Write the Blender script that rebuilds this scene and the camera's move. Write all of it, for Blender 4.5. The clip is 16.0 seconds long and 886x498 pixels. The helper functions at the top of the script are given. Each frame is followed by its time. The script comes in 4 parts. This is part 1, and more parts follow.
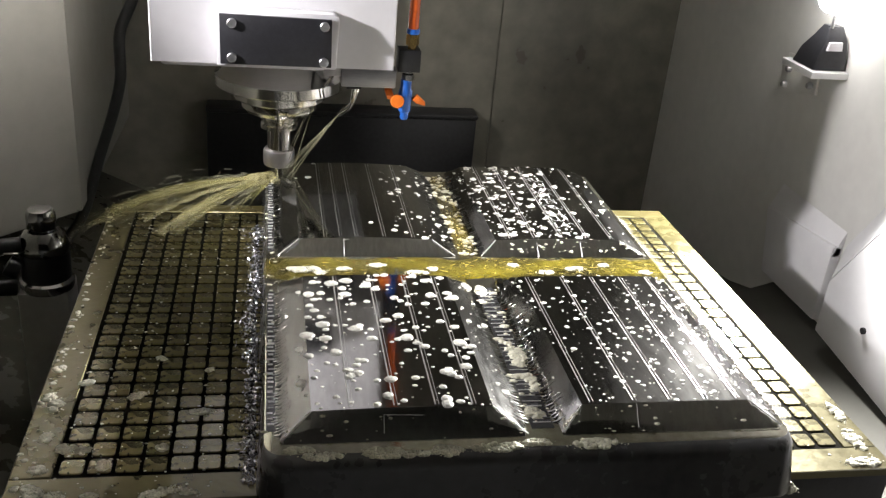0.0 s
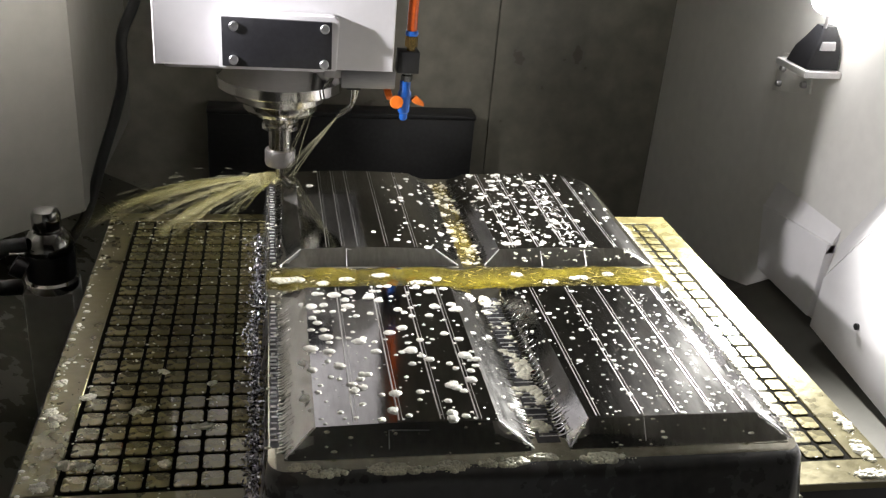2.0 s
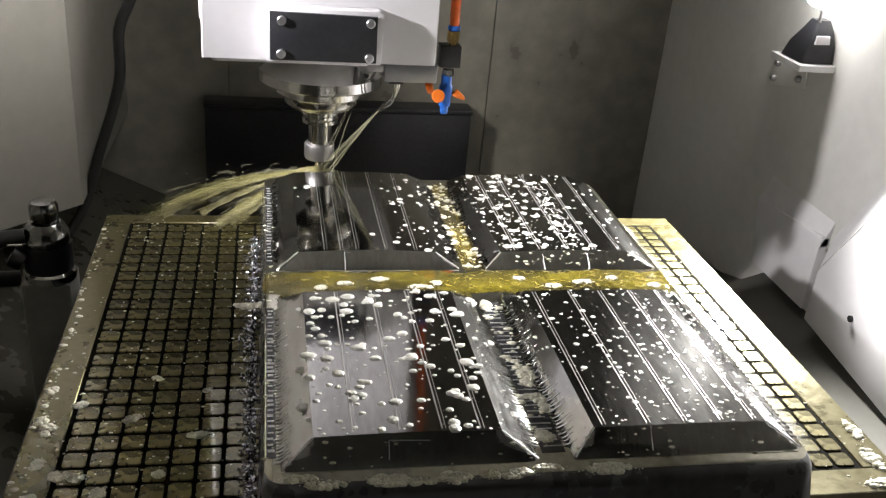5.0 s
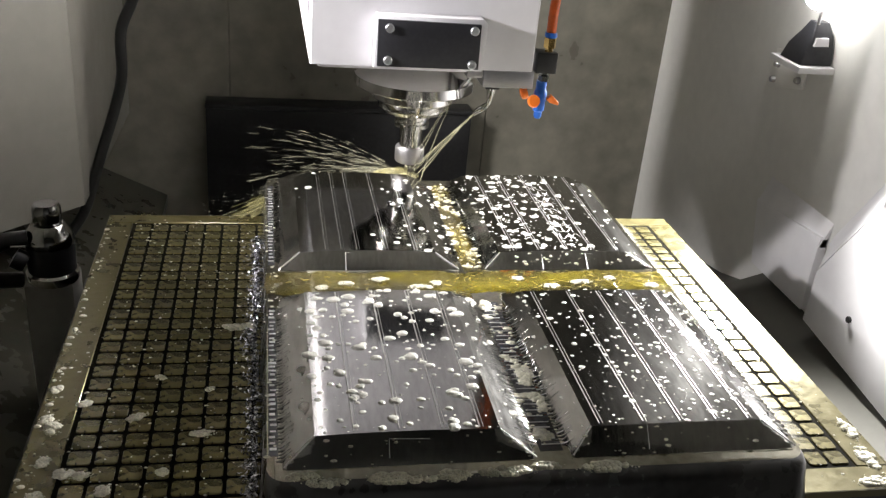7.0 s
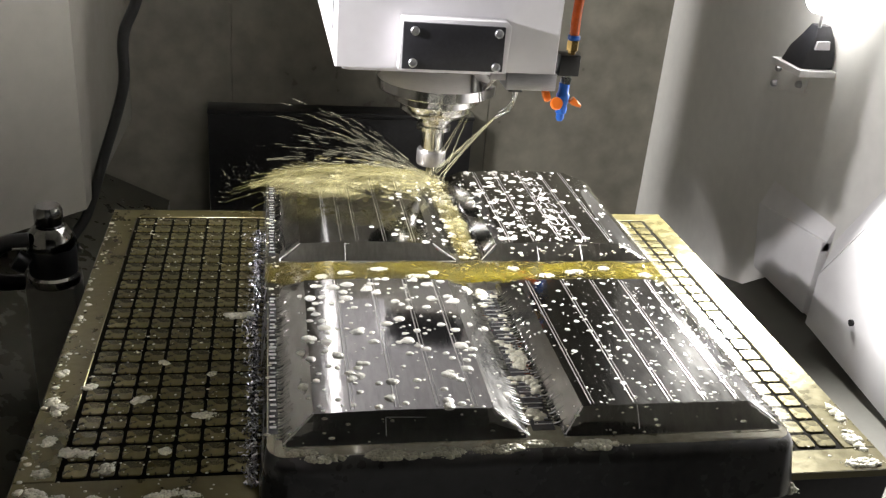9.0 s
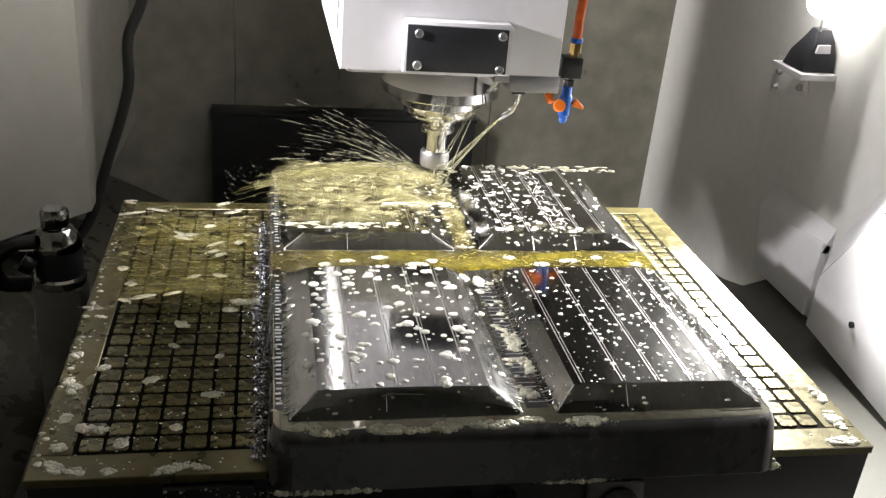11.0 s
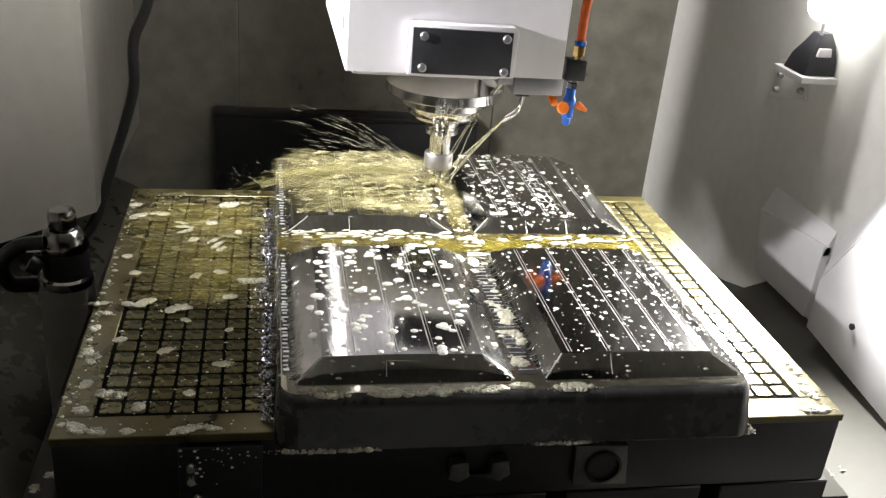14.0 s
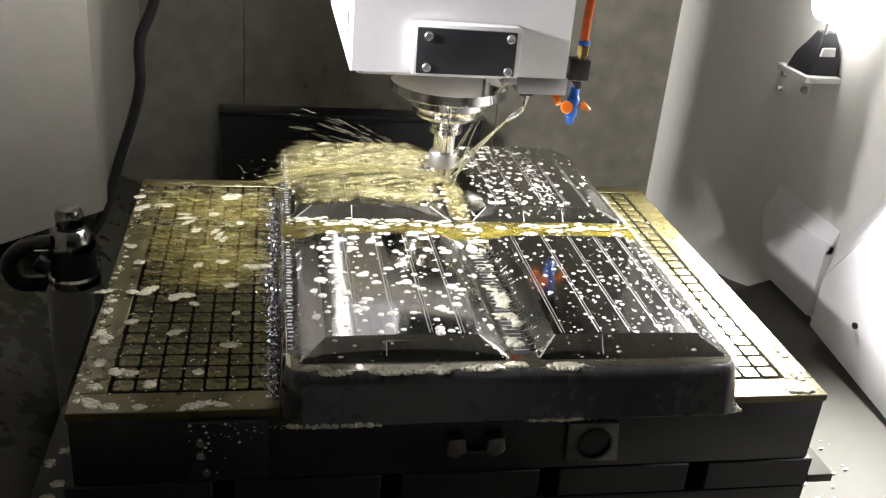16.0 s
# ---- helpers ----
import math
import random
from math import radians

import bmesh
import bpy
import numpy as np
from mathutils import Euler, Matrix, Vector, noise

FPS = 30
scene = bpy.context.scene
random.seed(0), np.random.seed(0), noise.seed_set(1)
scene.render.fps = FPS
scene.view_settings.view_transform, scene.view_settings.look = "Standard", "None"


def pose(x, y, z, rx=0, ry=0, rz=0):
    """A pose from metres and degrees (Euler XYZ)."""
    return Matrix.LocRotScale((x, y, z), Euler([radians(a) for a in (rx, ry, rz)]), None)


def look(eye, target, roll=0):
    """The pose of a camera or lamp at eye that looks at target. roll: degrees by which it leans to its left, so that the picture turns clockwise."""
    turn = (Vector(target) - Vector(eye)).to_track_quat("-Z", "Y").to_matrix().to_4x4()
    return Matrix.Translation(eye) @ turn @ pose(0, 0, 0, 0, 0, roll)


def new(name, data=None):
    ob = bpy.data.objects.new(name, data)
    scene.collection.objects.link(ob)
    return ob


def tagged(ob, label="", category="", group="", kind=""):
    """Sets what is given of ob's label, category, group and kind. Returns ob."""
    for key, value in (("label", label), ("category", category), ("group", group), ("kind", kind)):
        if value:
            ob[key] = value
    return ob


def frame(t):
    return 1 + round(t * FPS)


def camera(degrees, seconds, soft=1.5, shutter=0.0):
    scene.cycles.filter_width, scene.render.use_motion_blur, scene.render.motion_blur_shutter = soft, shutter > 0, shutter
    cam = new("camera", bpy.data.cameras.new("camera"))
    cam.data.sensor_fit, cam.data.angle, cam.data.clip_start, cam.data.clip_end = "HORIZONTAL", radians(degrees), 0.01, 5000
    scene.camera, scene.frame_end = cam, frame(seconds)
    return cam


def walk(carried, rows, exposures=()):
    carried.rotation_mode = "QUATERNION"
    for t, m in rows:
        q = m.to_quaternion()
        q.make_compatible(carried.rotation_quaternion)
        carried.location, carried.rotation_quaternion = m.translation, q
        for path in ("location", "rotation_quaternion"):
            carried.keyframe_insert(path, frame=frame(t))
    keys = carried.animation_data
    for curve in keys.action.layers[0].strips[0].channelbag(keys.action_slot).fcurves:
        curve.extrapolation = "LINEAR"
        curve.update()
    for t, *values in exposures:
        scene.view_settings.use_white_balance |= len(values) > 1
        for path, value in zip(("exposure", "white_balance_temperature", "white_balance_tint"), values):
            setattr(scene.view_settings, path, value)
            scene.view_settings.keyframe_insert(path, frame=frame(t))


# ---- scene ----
cam = camera(51.216, 16.0, soft=1.3)
CAMERA_PATH = [
    (0.0, pose(0.2303, -0.9905, 0.7022, 64.347, -4.916, -9.516)),
    (0.5, pose(0.2330, -0.9979, 0.7016, 64.415, -4.863, -9.475)),
    (1.0, pose(0.2286, -1.0028, 0.7056, 64.375, -4.838, -9.535)),
    (1.5, pose(0.2271, -1.0090, 0.7078, 64.396, -4.769, -9.558)),
    (2.0, pose(0.2264, -1.0139, 0.7103, 64.368, -4.703, -9.662)),
    (2.5, pose(0.2255, -1.0154, 0.7064, 64.464, -4.723, -9.684)),
    (3.0, pose(0.2257, -1.0144, 0.7058, 64.391, -4.750, -9.717)),
    (3.5, pose(0.2265, -1.0180, 0.7043, 64.368, -4.715, -9.719)),
    (4.0, pose(0.2269, -1.0205, 0.7034, 64.363, -4.739, -9.764)),
    (6.5, pose(0.2276, -1.0351, 0.7093, 64.148, -4.804, -9.800)),
    (7.0, pose(0.2254, -1.0330, 0.7134, 64.154, -4.798, -9.766)),
    (7.5, pose(0.2255, -1.0326, 0.7065, 64.448, -4.771, -9.804)),
    (8.0, pose(0.2264, -1.0370, 0.7082, 64.573, -4.726, -9.790)),
    (8.5, pose(0.2269, -1.0402, 0.7044, 64.758, -4.708, -9.698)),
    (9.0, pose(0.2282, -1.0384, 0.7016, 64.736, -4.685, -9.628)),
    (11.5, pose(0.2203, -1.0478, 0.7089, 64.844, -4.738, -9.569)),
    (12.0, pose(0.2208, -1.0465, 0.7078, 64.931, -4.727, -9.551)),
    (12.5, pose(0.2182, -1.0487, 0.7083, 64.993, -4.735, -9.550)),
    (13.0, pose(0.2166, -1.0502, 0.7070, 64.988, -4.763, -9.561)),
    (13.5, pose(0.2124, -1.0509, 0.7124, 64.804, -4.833, -9.566)),
    (14.0, pose(0.2103, -1.0562, 0.7140, 64.848, -4.854, -9.571)),
    (14.5, pose(0.2110, -1.0616, 0.7142, 64.865, -4.812, -9.457)),
    (15.0, pose(0.2112, -1.0649, 0.7155, 64.849, -4.771, -9.365)),
    (15.5, pose(0.2085, -1.0646, 0.7174, 64.797, -4.818, -9.404)),
    (16.0, pose(0.2095, -1.0625, 0.7228, 64.604, -4.768, -9.289)),
]
TABLE_PATH = [
    (0.0, -0.1286), (0.5, -0.1405), (1.0, -0.1513), (1.5, -0.1592), (2.0, -0.1687), (2.5, -0.1795),
    (3.0, -0.1906), (3.5, -0.2031), (4.0, -0.2066), (6.5, -0.2171), (7.0, -0.2055), (7.5, -0.2023),
    (8.0, -0.1928), (8.5, -0.1807), (9.0, -0.1696), (11.5, -0.1097), (12.0, -0.0972), (12.5, -0.0834),
    (13.0, -0.0737), (13.5, -0.0608), (14.0, -0.0478), (14.5, -0.0384), (15.0, -0.0264), (15.5, -0.0137),
    (16.0, -0.0000),
]
HEAD_PATH = [
    (0.0, -0.2838, -0.0063), (0.5, -0.2832, -0.0063), (1.0, -0.2826, -0.0071), (1.5, -0.2837, -0.0063), (2.0, -0.2835, -0.0060),
    (2.5, -0.2828, -0.0060), (3.0, -0.2830, -0.0062), (3.5, -0.2769, -0.0066), (4.0, -0.2582, -0.0063), (6.5, -0.0866, -0.0068),
    (7.0, -0.0391, -0.0058), (7.5, -0.0155, -0.0064), (8.0, -0.0014, -0.0063), (8.5, -0.0005, -0.0060), (9.0, -0.0002, -0.0050),
    (11.5, 0.0001, -0.0024), (12.0, 0.0000, -0.0020), (12.5, 0.0000, -0.0016), (13.0, 0.0011, -0.0005), (13.5, 0.0006, -0.0013),
    (14.0, 0.0000, -0.0013), (14.5, 0.0014, -0.0010), (15.0, 0.0021, -0.0011), (15.5, 0.0012, -0.0010), (16.0, 0.0000, -0.0000),
]
walk(cam, CAMERA_PATH, [(0.0, 1.10), (4.0, 1.06), (7.0, 0.94), (9.0, 0.95), (12.0, 0.98), (16.0, 1.04)])

# ---- light: the globe lamp on the side wall, the work light and an added soft fill opposite ----
world = bpy.data.worlds.new("machine_interior")
scene.world = world
world.use_nodes = True
world.node_tree.nodes["Background"].inputs["Color"].default_value = (0.75, 0.85, 1.0, 1)
world.node_tree.nodes["Background"].inputs["Strength"].default_value = 0.02


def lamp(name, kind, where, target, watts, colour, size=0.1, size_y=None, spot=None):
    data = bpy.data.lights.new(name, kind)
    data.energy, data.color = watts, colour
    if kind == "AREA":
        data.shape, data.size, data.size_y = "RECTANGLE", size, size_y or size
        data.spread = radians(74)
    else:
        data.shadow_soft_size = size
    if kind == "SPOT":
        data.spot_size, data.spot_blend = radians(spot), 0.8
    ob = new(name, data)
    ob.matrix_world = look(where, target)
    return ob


GLOBE = Vector((1.384, 0.80, 0.405))
lamp("globe_light", "SPOT", (1.305, 0.76, 0.385), (0.93, 0.20, -0.05), 145, (1.0, 0.98, 0.95), 0.035, spot=90)
lamp("left_work_light", "SPOT", (-0.46, 0.165, 0.68), (1.45, 0.34, 0.02), 38, (1.0, 0.97, 0.98), 0.024, spot=56)
# unseen soft fill, added to lift the shaded right and back walls
lamp("left_soft_fill", "AREA", (-0.42, 0.60, 0.98), (1.45, 0.85, 0.02), 11.5, (1.0, 0.97, 0.95), 0.26, 0.46)


# ---- materials ----
def material(name, colour, rough=0.5, metal=0.0, vary=0.25, scale=30.0, bump=0.0, bump_scale=120.0, second=None,
             coat=0.0, stretch=(1, 1, 1), rough_vary=0.0, per_piece=0.0, alpha=1.0, transmission=0.0, emit=0.0,
             patch=0.5, spec=0.5, ior=1.45, alpha_noise=None, cells=0.0, thin=False):
    mat = bpy.data.materials.new(name)
    mat.use_nodes = True
    nodes, links = mat.node_tree.nodes, mat.node_tree.links
    bsdf = nodes["Principled BSDF"]
    coord = nodes.new("ShaderNodeTexCoord")
    mapping = nodes.new("ShaderNodeMapping")
    mapping.inputs["Scale"].default_value = stretch
    links.new(coord.outputs["Object"], mapping.inputs["Vector"])
    large = nodes.new("ShaderNodeTexNoise")
    large.inputs["Scale"].default_value, large.inputs["Detail"].default_value = scale * 0.22, 6
    fine = nodes.new("ShaderNodeTexNoise")
    fine.inputs["Scale"].default_value, fine.inputs["Detail"].default_value = scale * 3, 5
    for n in (large, fine):
        links.new(mapping.outputs["Vector"], n.inputs["Vector"])
    both = nodes.new("ShaderNodeMix")
    both.data_type = "FLOAT"
    both.inputs[0].default_value = 0.4
    links.new(large.outputs[0], both.inputs[2]), links.new(fine.outputs[0], both.inputs[3])
    ramp = nodes.new("ShaderNodeValToRGB")
    dark = second or tuple(c * (1 - vary) for c in colour)
    light = colour if second else tuple(min(1, c * (1 + vary)) for c in colour)
    ramp.color_ramp.elements[0].position, ramp.color_ramp.elements[0].color = patch - 0.14, (*dark, 1)
    ramp.color_ramp.elements[1].position, ramp.color_ramp.elements[1].color = patch + 0.14, (*light, 1)
    links.new(both.outputs[0], ramp.inputs[0])
    out = ramp.outputs[0]
    if per_piece:
        info = nodes.new("ShaderNodeObjectInfo")
        value = nodes.new("ShaderNodeMapRange")
        value.inputs["To Min"].default_value, value.inputs["To Max"].default_value = 1 - per_piece, 1 + per_piece
        links.new(info.outputs["Random"], value.inputs["Value"])
        hsv = nodes.new("ShaderNodeHueSaturation")
        links.new(value.outputs[0], hsv.inputs["Value"]), links.new(out, hsv.inputs["Color"])
        out = hsv.outputs[0]
    links.new(out, bsdf.inputs["Base Color"])
    if rough_vary:
        rmap = nodes.new("ShaderNodeMapRange")
        rmap.inputs["From Min"].default_value, rmap.inputs["From Max"].default_value = 0.35, 0.65
        rmap.inputs["To Min"].default_value = max(0.02, rough - rough_vary)
        rmap.inputs["To Max"].default_value = rough + rough_vary
        links.new(both.outputs[0], rmap.inputs["Value"]), links.new(rmap.outputs[0], bsdf.inputs["Roughness"])
    else:
        bsdf.inputs["Roughness"].default_value = rough
    bsdf.inputs["Metallic"].default_value, bsdf.inputs["Coat Weight"].default_value = metal, coat
    bsdf.inputs["Coat Roughness"].default_value = 0.04
    bsdf.inputs["Alpha"].default_value, bsdf.inputs["Transmission Weight"].default_value = alpha, transmission
    bsdf.inputs["Specular IOR Level"].default_value, bsdf.inputs["IOR"].default_value = spec, ior
    if alpha_noise:
        amap = nodes.new("ShaderNodeMapRange")
        amap.inputs["From Min"].default_value, amap.inputs["From Max"].default_value = 0.38, 0.62
        amap.inputs["To Min"].default_value, amap.inputs["To Max"].default_value = alpha_noise
        links.new(both.outputs[0], amap.inputs["Value"]), links.new(amap.outputs[0], bsdf.inputs["Alpha"])
        if thin:
            depth = nodes.new("ShaderNodeAttribute")
            depth.attribute_name = "depth"
            times = nodes.new("ShaderNodeMath")
            times.operation = "MULTIPLY"
            links.new(amap.outputs[0], times.inputs[0]), links.new(depth.outputs["Fac"], times.inputs[1])
            links.new(times.outputs[0], bsdf.inputs["Alpha"])
    if emit:
        bsdf.inputs["Emission Color"].default_value = (*colour, 1)
        bsdf.inputs["Emission Strength"].default_value = emit
    if cells:
        froth_cells = nodes.new("ShaderNodeTexVoronoi")
        froth_cells.inputs["Scale"].default_value = cells
        links.new(mapping.outputs["Vector"], froth_cells.inputs["Vector"])
        tone = nodes.new("ShaderNodeMapRange")
        tone.inputs["From Max"].default_value, tone.inputs["To Min"].default_value, tone.inputs["To Max"].default_value = 0.6, 0.55, 1.0
        links.new(froth_cells.outputs["Distance"], tone.inputs["Value"])
        shade = nodes.new("ShaderNodeMix")
        shade.data_type, shade.blend_type = "RGBA", "MULTIPLY"
        shade.inputs[0].default_value = 1.0
        links.new(out, shade.inputs[6]), links.new(tone.outputs[0], shade.inputs[7])
        links.new(shade.outputs[2], bsdf.inputs["Base Color"])
        node = nodes.new("ShaderNodeBump")
        node.inputs["Strength"].default_value, node.inputs["Distance"].default_value = 0.7, 0.0012
        links.new(froth_cells.outputs["Distance"], node.inputs["Height"]), links.new(node.outputs[0], bsdf.inputs["Normal"])
    elif bump:
        relief = nodes.new("ShaderNodeTexNoise")
        relief.inputs["Scale"].default_value, relief.inputs["Detail"].default_value = bump_scale, 4
        links.new(mapping.outputs["Vector"], relief.inputs["Vector"])
        node = nodes.new("ShaderNodeBump")
        node.inputs["Strength"].default_value, node.inputs["Distance"].default_value = bump, 0.002
        links.new(relief.outputs[0], node.inputs["Height"]), links.new(node.outputs[0], bsdf.inputs["Normal"])
    return mat


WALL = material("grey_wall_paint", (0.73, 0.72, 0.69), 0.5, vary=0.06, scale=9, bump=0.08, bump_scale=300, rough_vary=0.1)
# the left wall's olive grey, darkened in place of weaker light there
LEFT_WALL = material("dimmed_olive_grey_paint", (0.215, 0.206, 0.176), 0.5, vary=0.08, scale=8, bump=0.08, bump_scale=300, rough_vary=0.1)
DARK_WALL = material("dark_wall_sheet", (0.195, 0.184, 0.150), 0.36, vary=0.34, scale=5, bump=0.08, bump_scale=200, rough_vary=0.12)
COVER = material("white_cover_paint", (0.76, 0.75, 0.765), 0.4, vary=0.05, scale=8, bump=0.05, bump_scale=260)
WHITE = material("white_head_paint", (0.70, 0.69, 0.715), 0.35, vary=0.04, scale=14, bump=0.05, bump_scale=400)
PAN = material("wet_pan_sheet", (0.17, 0.164, 0.146), 0.35, vary=0.25, scale=14, bump=0.15, bump_scale=90, rough_vary=0.15)
# the pan sheet again, darkened to hold the left side's shade
DIM_PAN = material("dimmed_pan_sheet", (0.048, 0.046, 0.033), 0.3, vary=0.3, scale=9, bump=0.12, bump_scale=70, rough_vary=0.12)
RIGHT_PAN = material("wet_grey_pan_sheet", (0.10, 0.097, 0.085), 0.6, vary=0.12, scale=9, bump=0.08, bump_scale=80, rough_vary=0.06, spec=0.25)
RUST = material("dull_grey_clip_steel", (0.14, 0.135, 0.125), 0.35, 0.4, vary=0.3, scale=40, bump=0.1)
POST = material("grey_post_paint", (0.30, 0.29, 0.26), 0.4, vary=0.12, scale=20, bump=0.05)
BLACK = material("black_paint", (0.017, 0.017, 0.018), 0.4, vary=0.4, scale=30, bump=0.1)
RUBBER = material("black_rubber", (0.014, 0.014, 0.013), 0.38, vary=0.3, scale=40)
PLATE = material("black_anodised_plate", (0.022, 0.022, 0.026), 0.42, vary=0.25, scale=50, bump=0.05)
STEEL = material("turned_steel", (0.62, 0.61, 0.59), 0.11, 1.0, vary=0.04, scale=14, stretch=(1, 1, 10))
SATIN = material("satin_steel", (0.42, 0.41, 0.42), 0.42, 1.0, vary=0.1, scale=40)
ALU = material("milled_aluminium", (0.40, 0.40, 0.42), 0.38, 1.0, vary=0.12, scale=30, stretch=(1, 8, 8))
WORK = material("wet_dark_tool_steel", (0.46, 0.455, 0.44), 0.10, 1.0, vary=0.22, scale=26, bump=0.035, bump_scale=60, rough_vary=0.02, stretch=(2.2, 0.5, 1), coat=0.5)
RIB = material("bright_rib_steel", (0.48, 0.47, 0.46), 0.30, 0.85, vary=0.2, scale=60, coat=1.0)
# dark steel, deepened to hold the shade of block sides and channel pits
WORK_SIDE = material("dark_shaded_steel", (0.05, 0.05, 0.052), 0.26, 0.0, vary=0.35, scale=16, bump=0.15, bump_scale=60, rough_vary=0.08, coat=0.5)
DECK = material("wet_milled_ledge", (0.46, 0.44, 0.36), 0.07, 0.95, vary=0.3, scale=30, bump=0.03, bump_scale=90, rough_vary=0.03, coat=1.0)
# pale colour holds the edges' glint; the scribed lines are pale themselves
EDGE = material("pale_glint_and_scribe", (0.82, 0.81, 0.80), 0.38, 0.5, vary=0.15, scale=80, coat=0.6)
POLE = material("wet_pole_steel", (0.122, 0.105, 0.038), 0.28, 0.7, vary=0.28, scale=36, bump=0.16, bump_scale=140, rough_vary=0.12, per_piece=0.16, coat=1.0)
FRAME = material("wet_chuck_frame_steel", (0.108, 0.093, 0.035), 0.32, 0.6, vary=0.16, scale=18, bump=0.18, bump_scale=110, rough_vary=0.12, coat=0.6)
RESIN = material("dark_epoxy_joint", (0.008, 0.0075, 0.005), 0.9, vary=0.4, scale=60, bump=0.2, spec=0.03)
BLUE = material("blue_plastic", (0.015, 0.10, 0.42), 0.32, vary=0.1, scale=40)
ORANGE = material("orange_plastic", (0.85, 0.20, 0.025), 0.35, vary=0.08, scale=40)
HOSE = material("orange_air_hose", (0.62, 0.11, 0.02), 0.25, vary=0.2, scale=40, coat=0.4)
BRASS = material("brass", (0.55, 0.38, 0.14), 0.25, 1.0, vary=0.15, scale=50)
SCREW = material("chrome_screw", (0.75, 0.75, 0.77), 0.32, 1.0, vary=0.03, scale=50)
CHROME = material("dark_chrome", (0.22, 0.22, 0.21), 0.12, 1.0, vary=0.2, scale=60, coat=0.5)
GLOW = material("lamp_globe_glass", (1.0, 0.98, 0.95), 0.3, emit=22.0)
FOAM = material("coolant_foam", (0.78, 0.755, 0.61), 0.3, vary=0.14, scale=150, cells=420, alpha_noise=(0.8, 1.0), coat=0.8)
DROP = material("milky_coolant_drop", (0.84, 0.83, 0.76), 0.25, vary=0.14, scale=160, cells=560, alpha_noise=(0.72, 1.0), coat=1.0)
COOLANT = material("yellow_coolant", (0.27, 0.22, 0.026), 0.03, second=(0.05, 0.04, 0.006), scale=75, bump=1.0, bump_scale=85, stretch=(0.6, 1.3, 1), alpha_noise=(0.28, 0.74), coat=1.0)
TRICKLE = material("thin_coolant_trickle", (0.22, 0.17, 0.03), 0.04, second=(0.05, 0.038, 0.006), scale=90, bump=1.0, bump_scale=120, stretch=(2.0, 0.4, 1), alpha_noise=(0.0, 0.6), coat=1.0)
WET_FOAM = material("milky_wet_foam", (0.78, 0.77, 0.70), 0.12, vary=0.2, scale=70, bump=0.6, bump_scale=220, alpha_noise=(0.08, 0.6), thin=True, coat=1.0)
# pale yellow for the light glints on the coolant, laid as threads
GLINT_STREAK = material("pale_coolant_glint", (0.80, 0.70, 0.30), 0.1, vary=0.25, scale=90, alpha=0.7, coat=1.0)
SPRAY = material("coolant_spray", (0.85, 0.82, 0.60), 0.12, vary=0.1, scale=60, transmission=0.3, alpha=0.14, ior=1.33)
FLECK = material("froth_fleck", (0.60, 0.56, 0.34), 0.2, second=(0.36, 0.315, 0.12), scale=120, bump=0.5, bump_scale=300, alpha_noise=(0.06, 0.58))
STRAND = material("yellow_coolant_strand", (0.66, 0.62, 0.25), 0.1, vary=0.2, scale=60, transmission=0.3, alpha=0.15, ior=1.33)
JET = material("coolant_jet", (0.80, 0.78, 0.56), 0.06, vary=0.15, scale=60, transmission=0.5, alpha=0.42, ior=1.33)
FLOOD = material("frothing_coolant", (0.42, 0.39, 0.21), 0.14, second=(0.17, 0.145, 0.04), scale=60, bump=0.8, bump_scale=120, stretch=(0.40, 1.2, 1), alpha_noise=(0.04, 0.62), thin=True)
CHURN = material("churned_froth", (0.66, 0.62, 0.38), 0.2, second=(0.36, 0.31, 0.10), scale=60, bump=0.8, bump_scale=160, alpha_noise=(0.05, 0.5))
FILM = material("coolant_film", (0.62, 0.53, 0.17), 0.06, second=(0.34, 0.28, 0.05), scale=75, bump=0.8, bump_scale=110, stretch=(0.5, 1.3, 1), alpha_noise=(0.06, 0.5), thin=True)
SHEET = material("thrown_coolant_sheet", (0.70, 0.65, 0.36), 0.08, second=(0.44, 0.38, 0.14), scale=90, bump=0.8, bump_scale=160, stretch=(0.3, 1.5, 1), alpha_noise=(0.0, 0.24))
CHIP = material("bright_metal_chip", (0.60, 0.60, 0.64), 0.2, 1.0, vary=0.3, scale=90)
UNSEEN_FRONT = material("unseen_front_grey", (0.085, 0.085, 0.083), 0.5, vary=0.3, scale=5)


# ---- builders ----
def link_mesh(name, bm, mat, parent=None, label="", smooth=40.0):
    me = bpy.data.meshes.new(name)
    bmesh.ops.recalc_face_normals(bm, faces=bm.faces)
    for f in bm.faces:
        f.smooth = smooth > 0
    bm.to_mesh(me)
    bm.free()
    if smooth > 0:
        me.set_sharp_from_angle(angle=radians(smooth))
    me.materials.append(mat)
    ob = new(name, me)
    if parent is not None:
        ob.parent = parent
    if label:
        ob["label"] = label
    return ob


def part(name, bm, mat, parent, label="", smooth=40.0):
    return link_mesh(name, bm, mat, parent, label, smooth)


def thing(name, label, category, group="", kind=""):
    return tagged(new(name), label, category, group, kind)


def box(x0, x1, y0, y1, z0, z1, bevel=0.0, seg=2, bm=None):
    bm = bm or bmesh.new()
    made = bmesh.ops.create_cube(bm, size=1, matrix=Matrix.LocRotScale(
        ((x0 + x1) / 2, (y0 + y1) / 2, (z0 + z1) / 2), None, (x1 - x0, y1 - y0, z1 - z0)))
    if bevel:
        edges = list({e for v in made["verts"] for e in v.link_edges})
        bmesh.ops.bevel(bm, geom=edges, offset=bevel, segments=seg, affect="EDGES", profile=0.5)
    return bm


